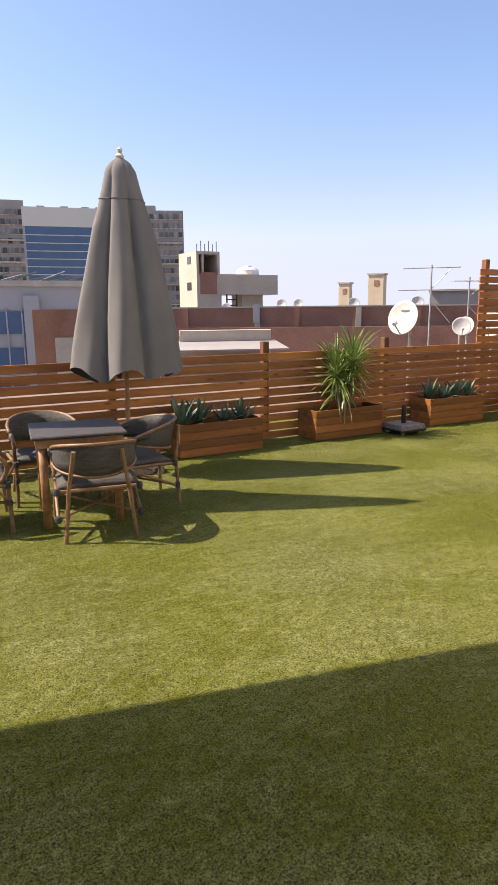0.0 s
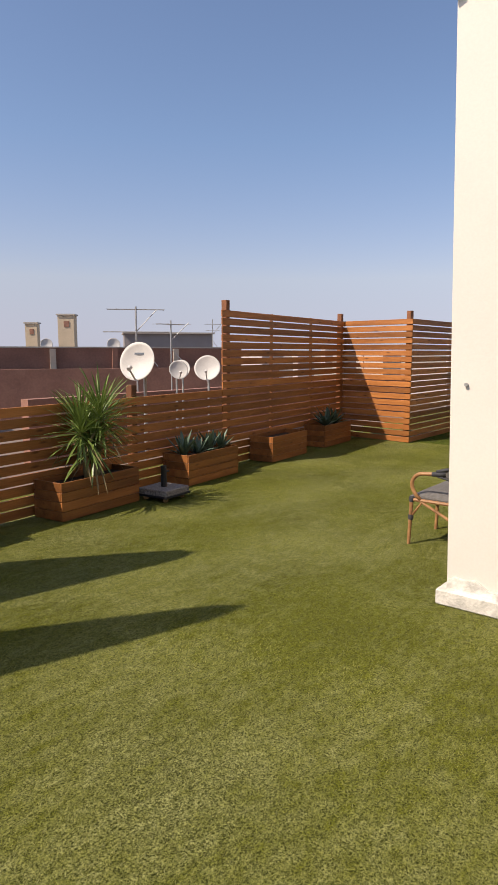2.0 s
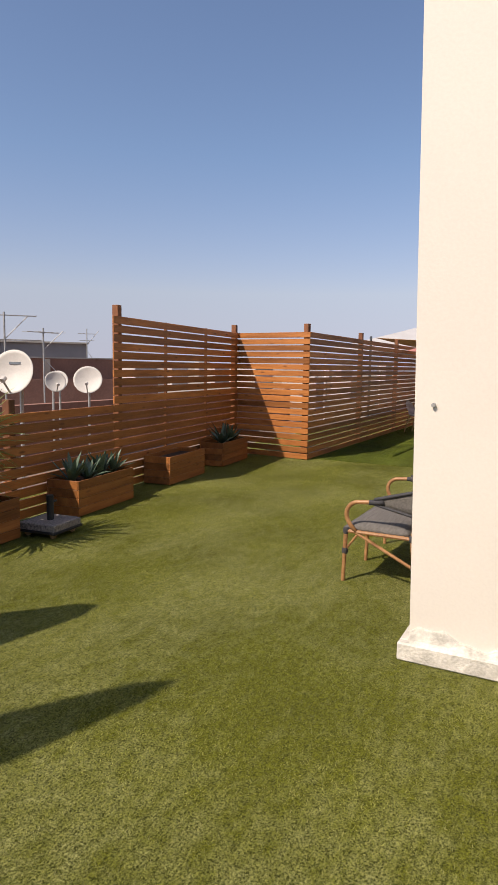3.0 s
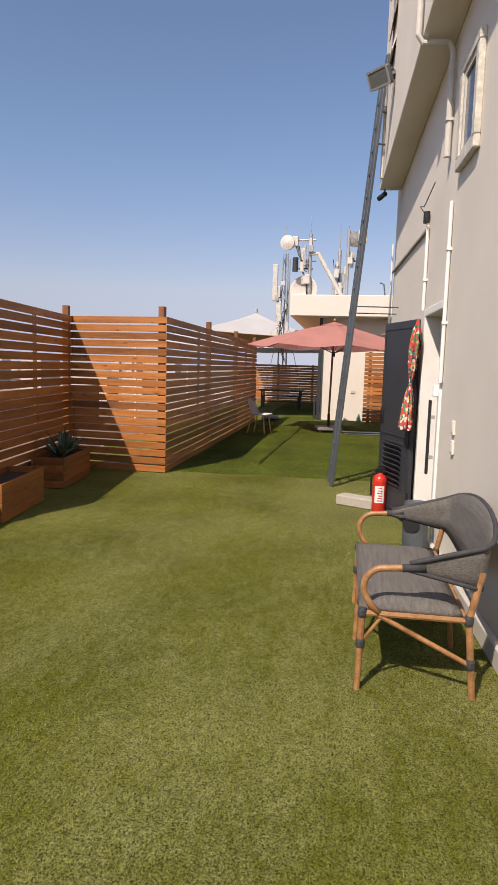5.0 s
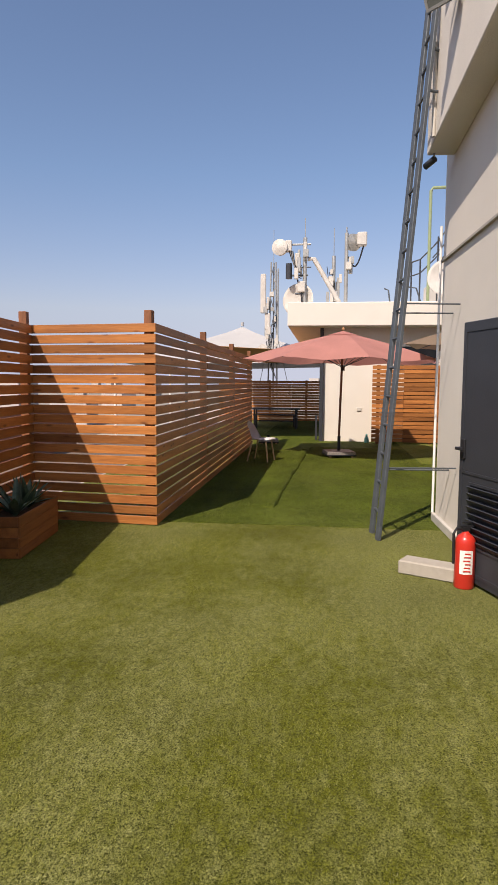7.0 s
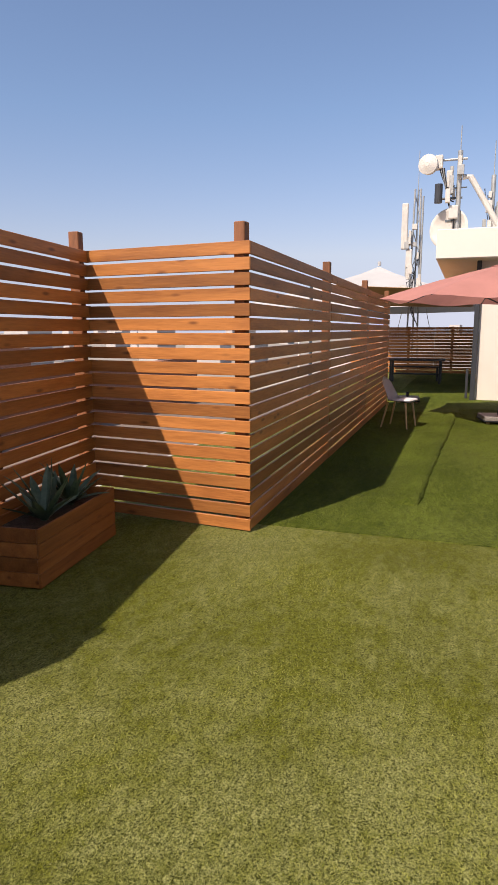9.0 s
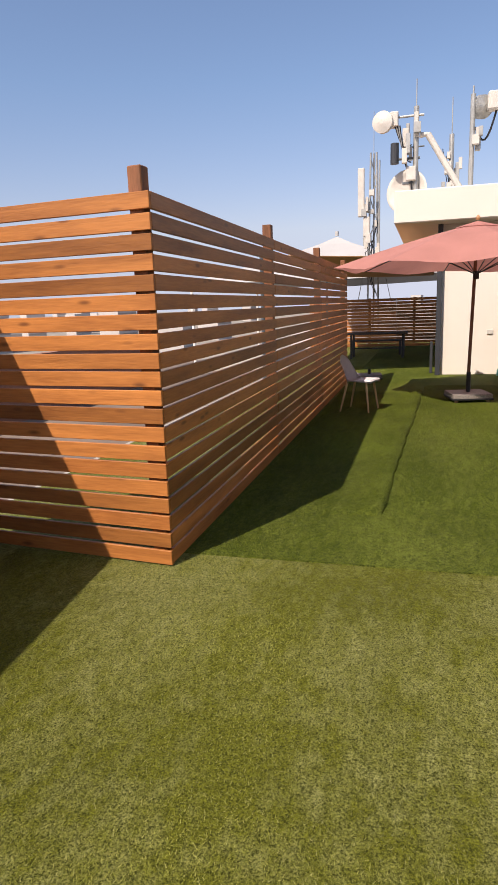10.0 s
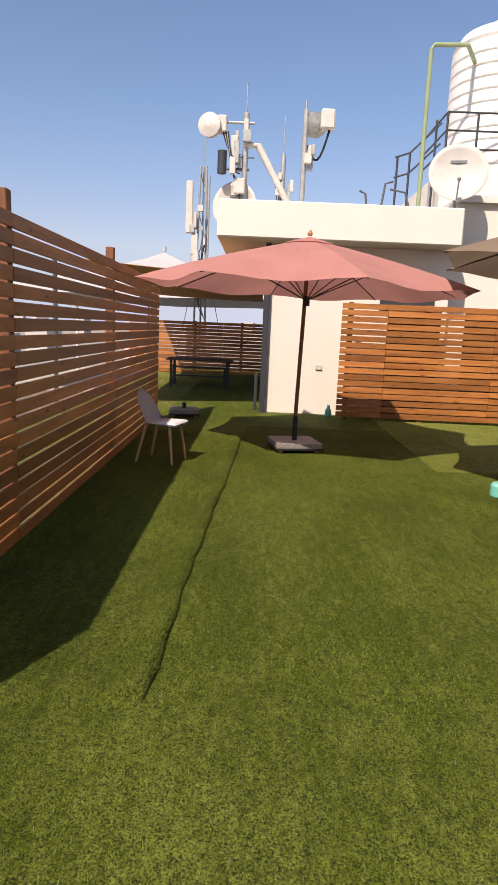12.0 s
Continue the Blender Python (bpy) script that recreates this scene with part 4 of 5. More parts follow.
umbrella_base(pose(21.3, 6.15, 0, 0, 0, 8), 0.5, 0.1, "speckled stone umbrella base on wheels by the fence end")
slat_fence((16.72, 2.30), (16.72, -0.5), 9, [0.02, 0.5, 0.98], "low brown slatted screen round a seating bay", post_top=0.0)
tagged(part("plastic_drum", lathe(bmesh.new(), [(0.07, 0), (0.08, 0.02), (0.08, 0.12), (0.06, 0.15)], 16), TEAL, at=pose(16.55, 2.40, 0)), "small teal plastic drum beside the screen", "drum")


def shell_chair(at):
    t = thing("shell_chair", at, "grey upholstered shell chair with pale wooden legs", "chair")
    bm, rows = bmesh.new(), []
    n, mcount = 12, 10
    for i in range(n + 1):
        q = i / n
        row = []
        for j in range(mcount + 1):
            u = -1 + 2 * j / mcount
            if q < 0.5:
                y, z = 0.24 - 0.86 * q, 0.45 + 0.05 * abs(u) ** 3 * (q * 2)
                x = u * (0.225 + 0.02 * math.sin(math.pi * q))
            else:
                p = (q - 0.5) * 2
                y, z = -0.19 - 0.10 * p + 0.10 * u * u * (1 - 0.5 * p), 0.46 + 0.38 * p - 0.10 * u * u * p
                x = u * (0.235 - 0.05 * p)
            row.append(bm.verts.new((x, y, z)))
        rows.append(row)
    for a, b in zip(rows, rows[1:]):
        for k in range(mcount):
            bm.faces.new((a[k], a[k + 1], b[k + 1], b[k]))
    bmesh.ops.solidify(bm, geom=list(bm.faces), thickness=0.045)
    part("shell", bm, GREYFELT, t, smooth=True)
    part("seat_pad", boxes((-0.20, 0.20, 0.0, 0.24, 0.455, 0.49), bevel=0.018), GREYFELT, t)
    for x in (-1, 1):
        for y0, y1 in ((0.15, 0.21), (-0.14, -0.24)):
            part("leg", rod([(x * 0.16, y0, 0.44), (x * 0.21, y1, 0)], 0.018, 10, 0.012), PALEWOOD, t)
    return t


shell_chair(pose(17.5, 5.95, 0, 0, 0, 165))
far_table = thing("long_table", pose(26.9, 6.4, 0, 0, 0, 90), "dark long outdoor table on metal legs", "table")
part("tabletop", boxes((-0.85, 0.85, -0.4, 0.4, 0.68, 0.72), bevel=0.006), TABLETOP, far_table)
for x in (-0.72, 0.72):
    for y in (-0.33, 0.33):
        part("leg", boxes((x - 0.03, x + 0.03, y - 0.03, y + 0.03, 0, 0.68)), BLACK, far_table)
part("stretcher", boxes((-0.72, 0.72, -0.02, 0.02, 0.25, 0.29)), BLACK, far_table)
far_bench = thing("long_bench", pose(27.8, 6.5, 0, 0, 0, 90), "dark backless bench behind the long table", "bench")
part("seat", boxes((-0.8, 0.8, -0.16, 0.16, 0.42, 0.46), bevel=0.005), TABLETOP, far_bench)
for x in (-0.7, 0.7):
    part("leg", boxes((x - 0.03, x + 0.03, -0.14, 0.14, 0, 0.42)), BLACK, far_bench)
part("stand", boxes((-0.03, 0.03, -0.03, 0.03, 0, 0.7), bevel=0.012), DARKMETAL, at=pose(22.6, 4.92, 0)), tagged(bpy.data.objects["stand"], "narrow grey stand beside the corner post", "stand")


def sheet(p00, p10, p11, p01, sag, n=14):
    bm = bmesh.new()
    g = [[None] * (n + 1) for _ in range(n + 1)]
    for i in range(n + 1):
        for j in range(n + 1):
            u, v = i / n, j / n
            p = (Vector(p00) * (1 - u) + Vector(p10) * u) * (1 - v) + (Vector(p01) * (1 - u) + Vector(p11) * u) * v
            g[i][j] = bm.verts.new(p - Vector((0, 0, sag * math.sin(math.pi * u) * math.sin(math.pi * v) + 0.25 * sag * (math.sin(math.pi * u) + math.sin(math.pi * v)))))
    for i in range(n):
        for j in range(n):
            bm.faces.new((g[i][j], g[i + 1][j], g[i + 1][j + 1], g[i][j + 1]))
    bm.normal_update()
    bmesh.ops.solidify(bm, geom=list(bm.faces), thickness=0.01)
    return bm


SAIL = material("sail_cloth", (0.42, 0.23, 0.11), 0.9, vary=0.06, scale=2, fine=120, bump=0.1)
sail = thing("shade_sail", pose(0, 0, 0), "brown cloth shade sail stretched over the far seating", "shade sail")
part("cloth", sheet((22.2, 4.85, 2.50), (31.0, 4.85, 2.40), (31.0, 8.4, 2.50), (21.2, 8.2, 2.62), 0.10), SAIL, sail)
part("post", rod([(31.1, 8.5, 0), (31.1, 8.5, 2.6)], 0.04), STEEL, sail)
part("post", rod([(31.1, 4.7, 0), (31.1, 4.7, 2.5)], 0.04), STEEL, sail)
part("post", rod([(21.0, 8.3, 0), (21.0, 8.3, 2.65)], 0.04), STEEL, sail)

tent = thing("marquee", pose(37.5, 9.0, -1.45), "white peaked marquee roof beyond the far fence", "tent")
bm, rings = bmesh.new(), []
for q in range(9):
    u = q / 8
    r, z = 0.06 + 5.2 * u, 5.9 - 1.9 * u ** 0.85
    rings.append([bm.verts.new((r * cx, r * cy, z - (0.12 * u if (cx == 0 or cy == 0) else 0))) for cx, cy in ((1, 1), (0, 1), (-1, 1), (-1, 0), (-1, -1), (0, -1), (1, -1), (1, 0))])
for a, b in zip(rings, rings[1:]):
    for k in range(8):
        bm.faces.new((a[k], a[(k + 1) % 8], b[(k + 1) % 8], b[k]))
part("roof", bm, TENT, tent)
part("finial", rod([(0, 0, 5.95), (0, 0, 6.15)], 0.08), TENT, tent)
for x in (-5.1, 5.1):
    for y in (-5.1, 5.1):
        part("pole", rod([(x, y, -6), (x, y, 4.0)], 0.06), WHITE, tent)
tagged(part("neighbour_roof", boxes((34.2, 46, 0, 16, -22, -1.02)), CONCRETE), "flat concrete roof of the next building", "building", kind="structure")


# ---- dishes, masts, tank ----
def dish(at, r, label, group, arm=True, text_bar=True, post=0.5):
    """A satellite dish that faces +y of its own frame."""
    t = thing("satellite_dish", at, label, "satellite dish", group)
    prof = [(0.001, 0.0), (r * 0.3, r * 0.022), (r * 0.6, r * 0.085), (r * 0.85, r * 0.17), (r, r * 0.235), (r * 1.005, r * 0.225), (r * 0.85, r * 0.155), (r * 0.6, r * 0.07), (r * 0.3, r * 0.006), (0.001, -0.015)]
    part("reflector", lathe(bmesh.new(), prof, 36, Matrix.Rotation(radians(-90), 4, "X")), OFFWHITE, t, smooth=True)
    if text_bar:
        part("print_bar", boxes((-r * 0.28, r * 0.28, r * 0.075, r * 0.08, r * 0.38, r * 0.48)), STEEL, t)
    if arm:
        part("feed_arm", rod([(0, 0.2 * r, -0.95 * r), (0, r * 0.9, -0.55 * r)], 0.014), GALV, t)
        part("feed_horn", rod([(0, r * 0.93, -0.58 * r), (0, r * 0.78, -0.42 * r)], 0.035, 10), OFFWHITE, t)
    part("mount", rod([(0, -0.02, 0), (0, -0.16, -0.02)], 0.05), GALV, t)
    m = at.to_3x3().inverted() @ Vector((0, 0, -post))
    part("pole", rod([(0, -0.16, 0.05), Vector((0, -0.16, 0)) + m], 0.028), GALV, t)
    return t


DG = "satellite dishes on the roofs"
dish(pose(7.21, 9.03, 1.51, 14, 0, 108), 0.30, "large white satellite dish just behind the low fence", DG, post=1.6)
dish(pose(12.2, 13.2, 1.2, 20, 0, 150), 0.25, "cream satellite dish on the next roof", DG, text_bar=False, post=1.6)
dish(pose(12.6, 13.5, 1.2, 20, 0, 118), 0.26, "white satellite dish seen from its side", DG, text_bar=False, post=1.6)
dish(pose(12.55, 12.5, 1.25, 20, 0, 125), 0.33, "weathered mesh satellite dish", DG, text_bar=False, post=1.8)
dish(pose(22.1, 1.55, 4.36, 12, 0, 78), 0.50, "white satellite dish on the flat roof edge", DG, post=0.6)
dish(pose(25.2, 5.55, 4.22, 5, 0, 70), 0.52, "white satellite dish behind the roof edge", DG, arm=False, post=0.5)


def aerial(at, h, spans, label):
    t = thing("tv_aerial", at, label, "aerial", "television aerials on the roofs")
    part("mast", rod([(0, 0, 0), (0, 0, h)], 0.03), GALV, t)
    for z, length, n, yaw in spans:
        c, s_ = math.cos(yaw), math.sin(yaw)
        boom = part("boom", rod([(-c * length / 2, -s_ * length / 2, z), (c * length / 2, s_ * length / 2, z)], 0.018), GALV, t)
        for k in range(n):
            u = -0.5 + k / (n - 1)
            e = 0.32 + 0.12 * (k % 2)
            part("element", rod([(c * length * u - s_ * e, s_ * length * u + c * e, z), (c * length * u + s_ * e, s_ * length * u - c * e, z)], 0.008, 5), GALV, boom)
    part("stay", rod([(0, 0, h * 0.72), (0.55, -0.45, h * 0.52)], 0.015), GALV, t)
    part("stay", rod([(0, 0, h * 0.8), (0.6, -0.4, h * 0.98)], 0.015), GALV, t)
    return t


aerial(pose(15.3, 18.3, -1.0), 4.2, ((4.1, 1.9, 7, -0.7), (3.35, 2.2, 7, -0.7)), "grey television aerial with two cross booms")
aerial(pose(18.4, 19.8, -1.0), 3.9, ((3.75, 1.3, 6, -0.2),), "grey television aerial on a tall mast")
aerial(pose(30.6, 28.6, -1.0), 4.7, ((4.4, 1.0, 5, -0.7), (4.0, 0.8, 5, -0.7)), "distant grey aerial mast")


def clutter(t, p, n, seed, spread=0.12, mat=None):
    rnd = random.Random(seed)
    for k in range(n):
        q = [p[0] + rnd.uniform(-spread, spread), p[1] + rnd.uniform(-spread, spread), p[2] + rnd.uniform(0, p[3])]
        w, d, h = rnd.uniform(0.04, 0.11), rnd.uniform(0.04, 0.1), rnd.uniform(0.08, 0.26)
        part("radio_unit", boxes((q[0] - w, q[0] + w, q[1] - d, q[1] + d, q[2] - h, q[2] + h), bevel=0.008), mat or (OFFWHITE if k % 3 else GALV), t)


def cable_loop(t, a, b, sag, r=0.014, mat=None):
    a, b = Vector(a), Vector(b)
    part("cable", rod([a.lerp(b, k / 8) - Vector((0, 0, sag * math.sin(math.pi * k / 8))) for k in range(9)], r, 6), mat or BLACK, t)


mast = thing("lattice_mast", pose(33.2, 7.05, -1), "grey lattice radio mast hung with panel aerials", "mast")
for k in range(3):
    a = 2.1 * k
    part("leg", rod([(0.28 * math.cos(a), 0.28 * math.sin(a), 0), (0.12 * math.cos(a), 0.12 * math.sin(a), 7.9)], 0.035), GALV, mast)
for k in range(16):
    z = 0.4 + 0.46 * k
    r = 0.28 - 0.16 * z / 7.9
    part("lacing", rod([(r * math.cos(2.1 * (k % 3)), r * math.sin(2.1 * (k % 3)), z), (r * math.cos(2.1 * ((k + 1) % 3)), r * math.sin(2.1 * ((k + 1) % 3)), z + 0.45)], 0.018, 6), GALV, mast)
part("whip", rod([(0, 0, 7.8), (0, 0, 9.3)], 0.012), GALV, mast)
part("side_pole", rod([(-0.2, -0.22, 4.6), (-0.2, -0.22, 7.6)], 0.035), GALV, mast)
for x, y, z, h in ((-0.35, 0.42, 6.5, 0.85), (-0.35, 0.22, 5.3, 0.35)):
    part("panel_aerial", boxes((x - 0.07, x + 0.07, y - 0.12, y + 0.12, z - h, z + h), bevel=0.03), OFFWHITE, mast)
clutter(mast, (-0.2, 0.05, 4.0, 2.6), 14, 5, 0.30)
part("drum", rod([(-0.3, 0.4, 4.1), (-0.55, 0.4, 4.1)], 0.2, 20), OFFWHITE, mast)
for k in range(7):
    cable_loop(mast, (-0.2, -0.2 + 0.08 * k, 5.6 - 0.2 * k), (-0.25, 0.3 - 0.07 * k, 4.4 - 0.25 * k), 0.3, 0.012)
for y in (-1.2, 1.1):
    part("guy_wire", rod([(0, 0, 5.5), (0.4, y, 0.2)], 0.012), GALV, mast)

pole_a = thing("antenna_pole", pose(25, 5.38, 3.72), "grey steel pole with a braced arm and microwave drum", "mast")
part("pole", rod([(0, 0, 0), (0, 0, 2.4)], 0.065, 12), GALV, pole_a)
part("cross_arm", rod([(0, -0.18, 2.2), (0, 0.75, 2.2)], 0.03), GALV, pole_a)
part("brace", rod([(0, -0.08, 1.75), (0, -0.28, 1.75), (0, -1.32, 0.0)], 0.075, 10), OFFWHITE, pole_a)
part("drum", lathe(bmesh.new(), [(0.05, -0.14), (0.24, -0.08), (0.25, 0.06), (0.05, 0.12)], 24, pose(-0.1, 0.78, 2.1, 0, -90, -15)), OFFWHITE, pole_a, smooth=False)
part("radio_unit", boxes((-0.12, 0.12, 0.42, 0.62, 1.98, 2.32), bevel=0.02), OFFWHITE, pole_a)
part("canister", rod([(0, 0.5, 1.15), (0, 0.5, 1.62)], 0.10, 14), DARKMETAL, pole_a)
part("cross_arm", rod([(0, -0.1, 1.25), (0, 0.6, 1.25)], 0.03), STEEL, pole_a)
part("junction_box", boxes((-0.15, 0.0, -0.02, 0.22, 0.72, 1.05), bevel=0.02), OFFWHITE, pole_a)
for k in range(5):
    cable_loop(pole_a, (-0.06, 0.50 - 0.03 * k, 2.0), (-0.05, 0.1, 1.55 - 0.2 * k), 0.25, 0.014, GALV if k % 2 else BLACK)
clutter(pole_a, (-0.06, 0.12, 0.6, 1.5), 8, 21, 0.16)
part("step_bar", rod([(0, -0.2, 1.5), (0, 0.2, 1.5)], 0.018), STEEL, pole_a)
part("whip", rod([(0, 0, 2.4), (0, 0, 3.0)], 0.012), GALV, pole_a)
cable_loop(pole_a, (-0.1, 0.1, 0.9), (-0.08, 0.06, 0.05), -0.02, 0.02, BLACK)

pole_b = thing("antenna_pole", pose(25, 4.1, 3.62), "plain steel pole with a microwave radio and looped cable", "mast")
part("pole", rod([(0, 0, 0), (0, 0, 2.62)], 0.06, 12), GALV, pole_b)
part("drum", lathe(bmesh.new(), [(0.05, -0.14), (0.26, -0.05), (0.26, 0.10), (0.06, 0.14)], 24, pose(0.15, -0.22, 2.36, 0, 75, 30)), GALV, pole_b)
part("radio_unit", boxes((-0.15, 0.15, -0.62, -0.32, 2.22, 2.62), bevel=0.03), OFFWHITE, pole_b)
clutter(pole_b, (-0.04, -0.12, 1.5, 0.7), 4, 31, 0.08)
cable_loop(pole_b, (0, -0.52, 2.22), (0, -0.06, 1.9), 0.45, 0.025)
part("whip", rod([(0, 0, 2.6), (0, 0, 2.8)], 0.02), GALV, pole_b)
mast_c = thing("lattice_mast", pose(29, 4.45, 3.72), "thin grey mast with small radio units", "mast")
part("pole", rod([(0, 0, 0), (0, 0, 2.6)], 0.07, 10), GALV, mast_c)
part("whip", rod([(0, 0, 2.6), (0, 0, 3.6)], 0.014), GALV, mast_c)
clutter(mast_c, (-0.05, 0.0, 0.3, 1.9), 16, 8, 0.26)
for k in range(5):
    cable_loop(mast_c, (-0.1, 0.25 - 0.1 * k, 2.2 - 0.2 * k), (-0.1, -0.05 * k, 1.0 - 0.15 * k), 0.25, 0.013)
for y, h, b in ((2.85, 0.55, 0.2), (2.65, 0.75, -0.25), (1.95, 0.6, 0.5)):
    tagged(part("roof_pipe", rod([(23.5, y, 3.72), (23.5, y + b * 0.4, 3.72 + h), (23.5, y + b, 3.72 + h + 0.05)], 0.022), STEEL), "thin bent grey pipe end on the flat roof", "pipe", "bent pipes on the flat roof")

tank = thing("water_tank", pose(25.7, -0.25, 4.95), "large ribbed white plastic water tank", "water tank")
prof = [(1.12, 0)]
for k in range(11):
    z = 0.05 + k * 0.25
    prof += [(1.12, z), (1.12, z + 0.19), (1.085, z + 0.21), (1.085, z + 0.23)]
part("shell", lathe(bmesh.new(), prof + [(1.12, 2.85), (0.95, 3.1), (0.4, 3.25), (0.3, 3.35)], 48), WHITE, tank, smooth=False)
part("lid", rod([(0, 0, 3.33), (0, 0, 3.42)], 0.32, 24), WHITE, tank)
tagged(part("tank_platform", boxes((24.2, 28, -3, 1.3, 4.12, 4.95), bevel=0.02), WALL_WHITE), "white plinth under the water tank", "plinth", kind="structure")
rail = thing("roof_railing", pose(24.25, 1.25, 4.12), "dark blue painted steel railing round the tank", "railing")
for k in range(7):
    part("post", rod([(0, -0.62 * k, 0.8), (0, -0.62 * k, 1.95)], 0.025), DARKMETAL, rail)
for z in (1.25, 1.6, 1.95):
    part("bar", rod([(0, 0, z), (0, -3.8, z)], 0.02), DARKMETAL, rail)
    part("bar", rod([(0, 0, z), (2.2, 0, z)], 0.02), DARKMETAL, rail)
stair_rail = thing("stair_railing", pose(24.3, 1.35, 3.72), "dark steel stair railing down to the flat roof", "railing")
for y, z in ((0.1, 1.6), (0.35, 1.25), (0.6, 0.95), (0.85, 0.85)):
    part("post", rod([(0, y, 0), (0, y, z + 0.6)], 0.024), DARKMETAL, stair_rail)
for off in (0.2, 0.6):
    part("bar", rod([(0, 0.0, 1.75 + off - 0.2), (0, 0.6, 0.95 + off), (0, 0.9, 0.85 + off)], 0.02), DARKMETAL, stair_rail)
pipe("riser_pipe", [(24.2, 1.72, 3.72), (24.2, 1.72, 7.2), (24.2, 1.66, 7.28), (24.2, 1.0, 7.3), (25.2, 0.5, 7.3)], 0.045, GREENPIPE, "pale green riser pipe feeding the water tank")


# ---- the city behind the fence ----
def block(name, x, y, w, d, z0, z1, yaw, mat, label):
    t = thing(name, pose(x, y, z0, 0, 0, yaw), label, "building")
    part("wall", boxes((0, w, 0, d, 0, z1 - z0)), mat, t)
    return t


def windows(t, w, h, cols, rows, x0, z0, dx, dz, ww, wh, pane_mat, frame_mat, y=-0.02):
    pane = mesh_of("window", boxes((0, ww, y, 0.05, 0, wh)), pane_mat)
    sill = mesh_of("sill", boxes((-0.1, ww + 0.1, y - 0.12, 0.02, -0.12, 0)), frame_mat)
    for i in range(cols):
        for j in range(rows):
            p = part("window", pane, None, t, at=pose(x0 + i * dx, 0, z0 + j * dz))
            part("sill", sill, None, p)


before_city = set(bpy.data.objects)
FACADE = material("grey_facade", (0.32, 0.285, 0.26), 0.9, vary=0.12, scale=0.15, fine=1.5, bump=0.1)
MIXED = material("mixed_panes", (0.20, 0.185, 0.17), 0.4, vary=0.3, scale=0.5, fine=3, bump=0.0, per_object=0.8)
BLUEGLASS = material("blue_glass", (0.042, 0.095, 0.19), 0.25, vary=0.12, scale=0.2, fine=2, bump=0.0, spec=0.6)
HUTBRICK = material("hut_brick", (0.35, 0.17, 0.10), 0.9, vary=0.2, scale=0.6, fine=9, bump=0.2)
PALE = material("pale_facade", (0.33, 0.325, 0.33), 0.8, vary=0.06, scale=0.2, fine=2, bump=0.1)
RENDER = material("raw_render", (0.50, 0.42, 0.33), 0.9, vary=0.12, scale=0.5, fine=6, bump=0.2)
SHAFT = material("shaft_plaster", (0.56, 0.45, 0.31), 0.9, vary=0.1, scale=0.8, fine=9, bump=0.15)
DUSTY = material("dusty_roof", (0.21, 0.16, 0.125), 0.95, vary=0.2, scale=0.4, fine=6, bump=0.1)
# aerial haze put into the base colour, paler than the nearer facades
HAZE = material("hazed_facade", (0.50, 0.46, 0.43), 0.95, vary=0.1, scale=0.02, fine=0.2, bump=0.0)

office = block("office_building", 15.3, 148, 17.5, 20, -22, 24, -9, PALE, "office block with blue glass bands")
part("glass_front", boxes((0.5, 17.4, -0.2, 0.05, 8, 42.0)), BLUEGLASS, office)
for k in range(19):
    part("white_band", boxes((0.4, 17.45, -0.3, 0.0, 40.2 - 1.65 * k, 40.36 - 1.65 * k)), OFFWHITE, office)
part("crown", boxes((0.0, 17.5, -0.25, -0.01, 42.05, 46.0)), OFFWHITE, office)
for x in (3, 8, 12.5, 15.5):
    part("roof_unit", boxes((x, x + 1.6, 4, 7, 46, 46.9)), PALE, office)
for x, y, w, top, yaw, mat in ((3.0, 198.5, 18.0, 33.0, -6, MIXED), (50, 194, 16.2, 31.5, -18, MIXED)):
    tw = block("tower_block", x, y, w, 18, -22, top, yaw, FACADE, "grey residential tower with many balconies")
    windows(tw, w, 0, 11, 16, 0.5, 12.0, w / 11.3, 2.6, w / 16.0, 1.5, mat, RENDER, -0.25)
    part("roof_unit", boxes((3, 8, 4, 9, top + 22, top + 24)), FACADE, tw)
    for k in range(5):
        part("balcony_slab", boxes((0.4, w - 0.4, -0.9, 0, 20.0 + 6 * k, 20.35 + 6 * k)), RENDER, tw)
podium = block("podium_building", -6, 60.5, 19, 14, -22, 4.0, -7, PALE, "low podium building with blue windows and a white pier")
for k in range(4):
    part("glass_band", boxes((0.3, 18.5, -0.15, 0.05, 22.0 - 3.1 * k, 23.9 - 3.1 * k)), BLUEGLASS, podium)
mullion = mesh_of("mullion", boxes((0, 0.12, -0.22, 0.0, 12, 24.2)), PALE)
for k in range(15):
    part("mullion", mullion, None, podium, at=pose(0.4 + 1.25 * k, 0, 0))
part("pier", boxes((11.9, 13.2, -0.5, 0.0, 0, 25.2)), PALE, podium)
part("parapet", boxes((-0.2, 19.2, -0.3, 14, 26.0, 26.5)), CONCRETE, podium)
for k in range(14):
    part("roof_pipe", rod([(1.2 * k, 0.5 + (k % 3), 26.5), (1.2 * k + 2.4, 0.5 + ((k + 1) % 3), 26.5 + 0.5 + 0.3 * (k % 2))], 0.08, 6), STEEL, podium)
hut = block("brick_hut", 3.4, 30, 5.0, 5, -6, 1.85, -12, HUTBRICK, "small red brick stair hut with a plastered panel")
part("plaster_panel", boxes((0.9, 4.9, -0.06, 0.02, 4.5, 6.6)), RENDER, hut)
part("dark_window", boxes((1.3, 2.1, -0.05, 0.02, 6.75, 7.6)), BRICK, hut)
frame_house = block("unfinished_house", 15.75, 42.4, 1.8, 3, -6, 2.0, 5, RENDER, "unfinished concrete house with a raised stair tower")
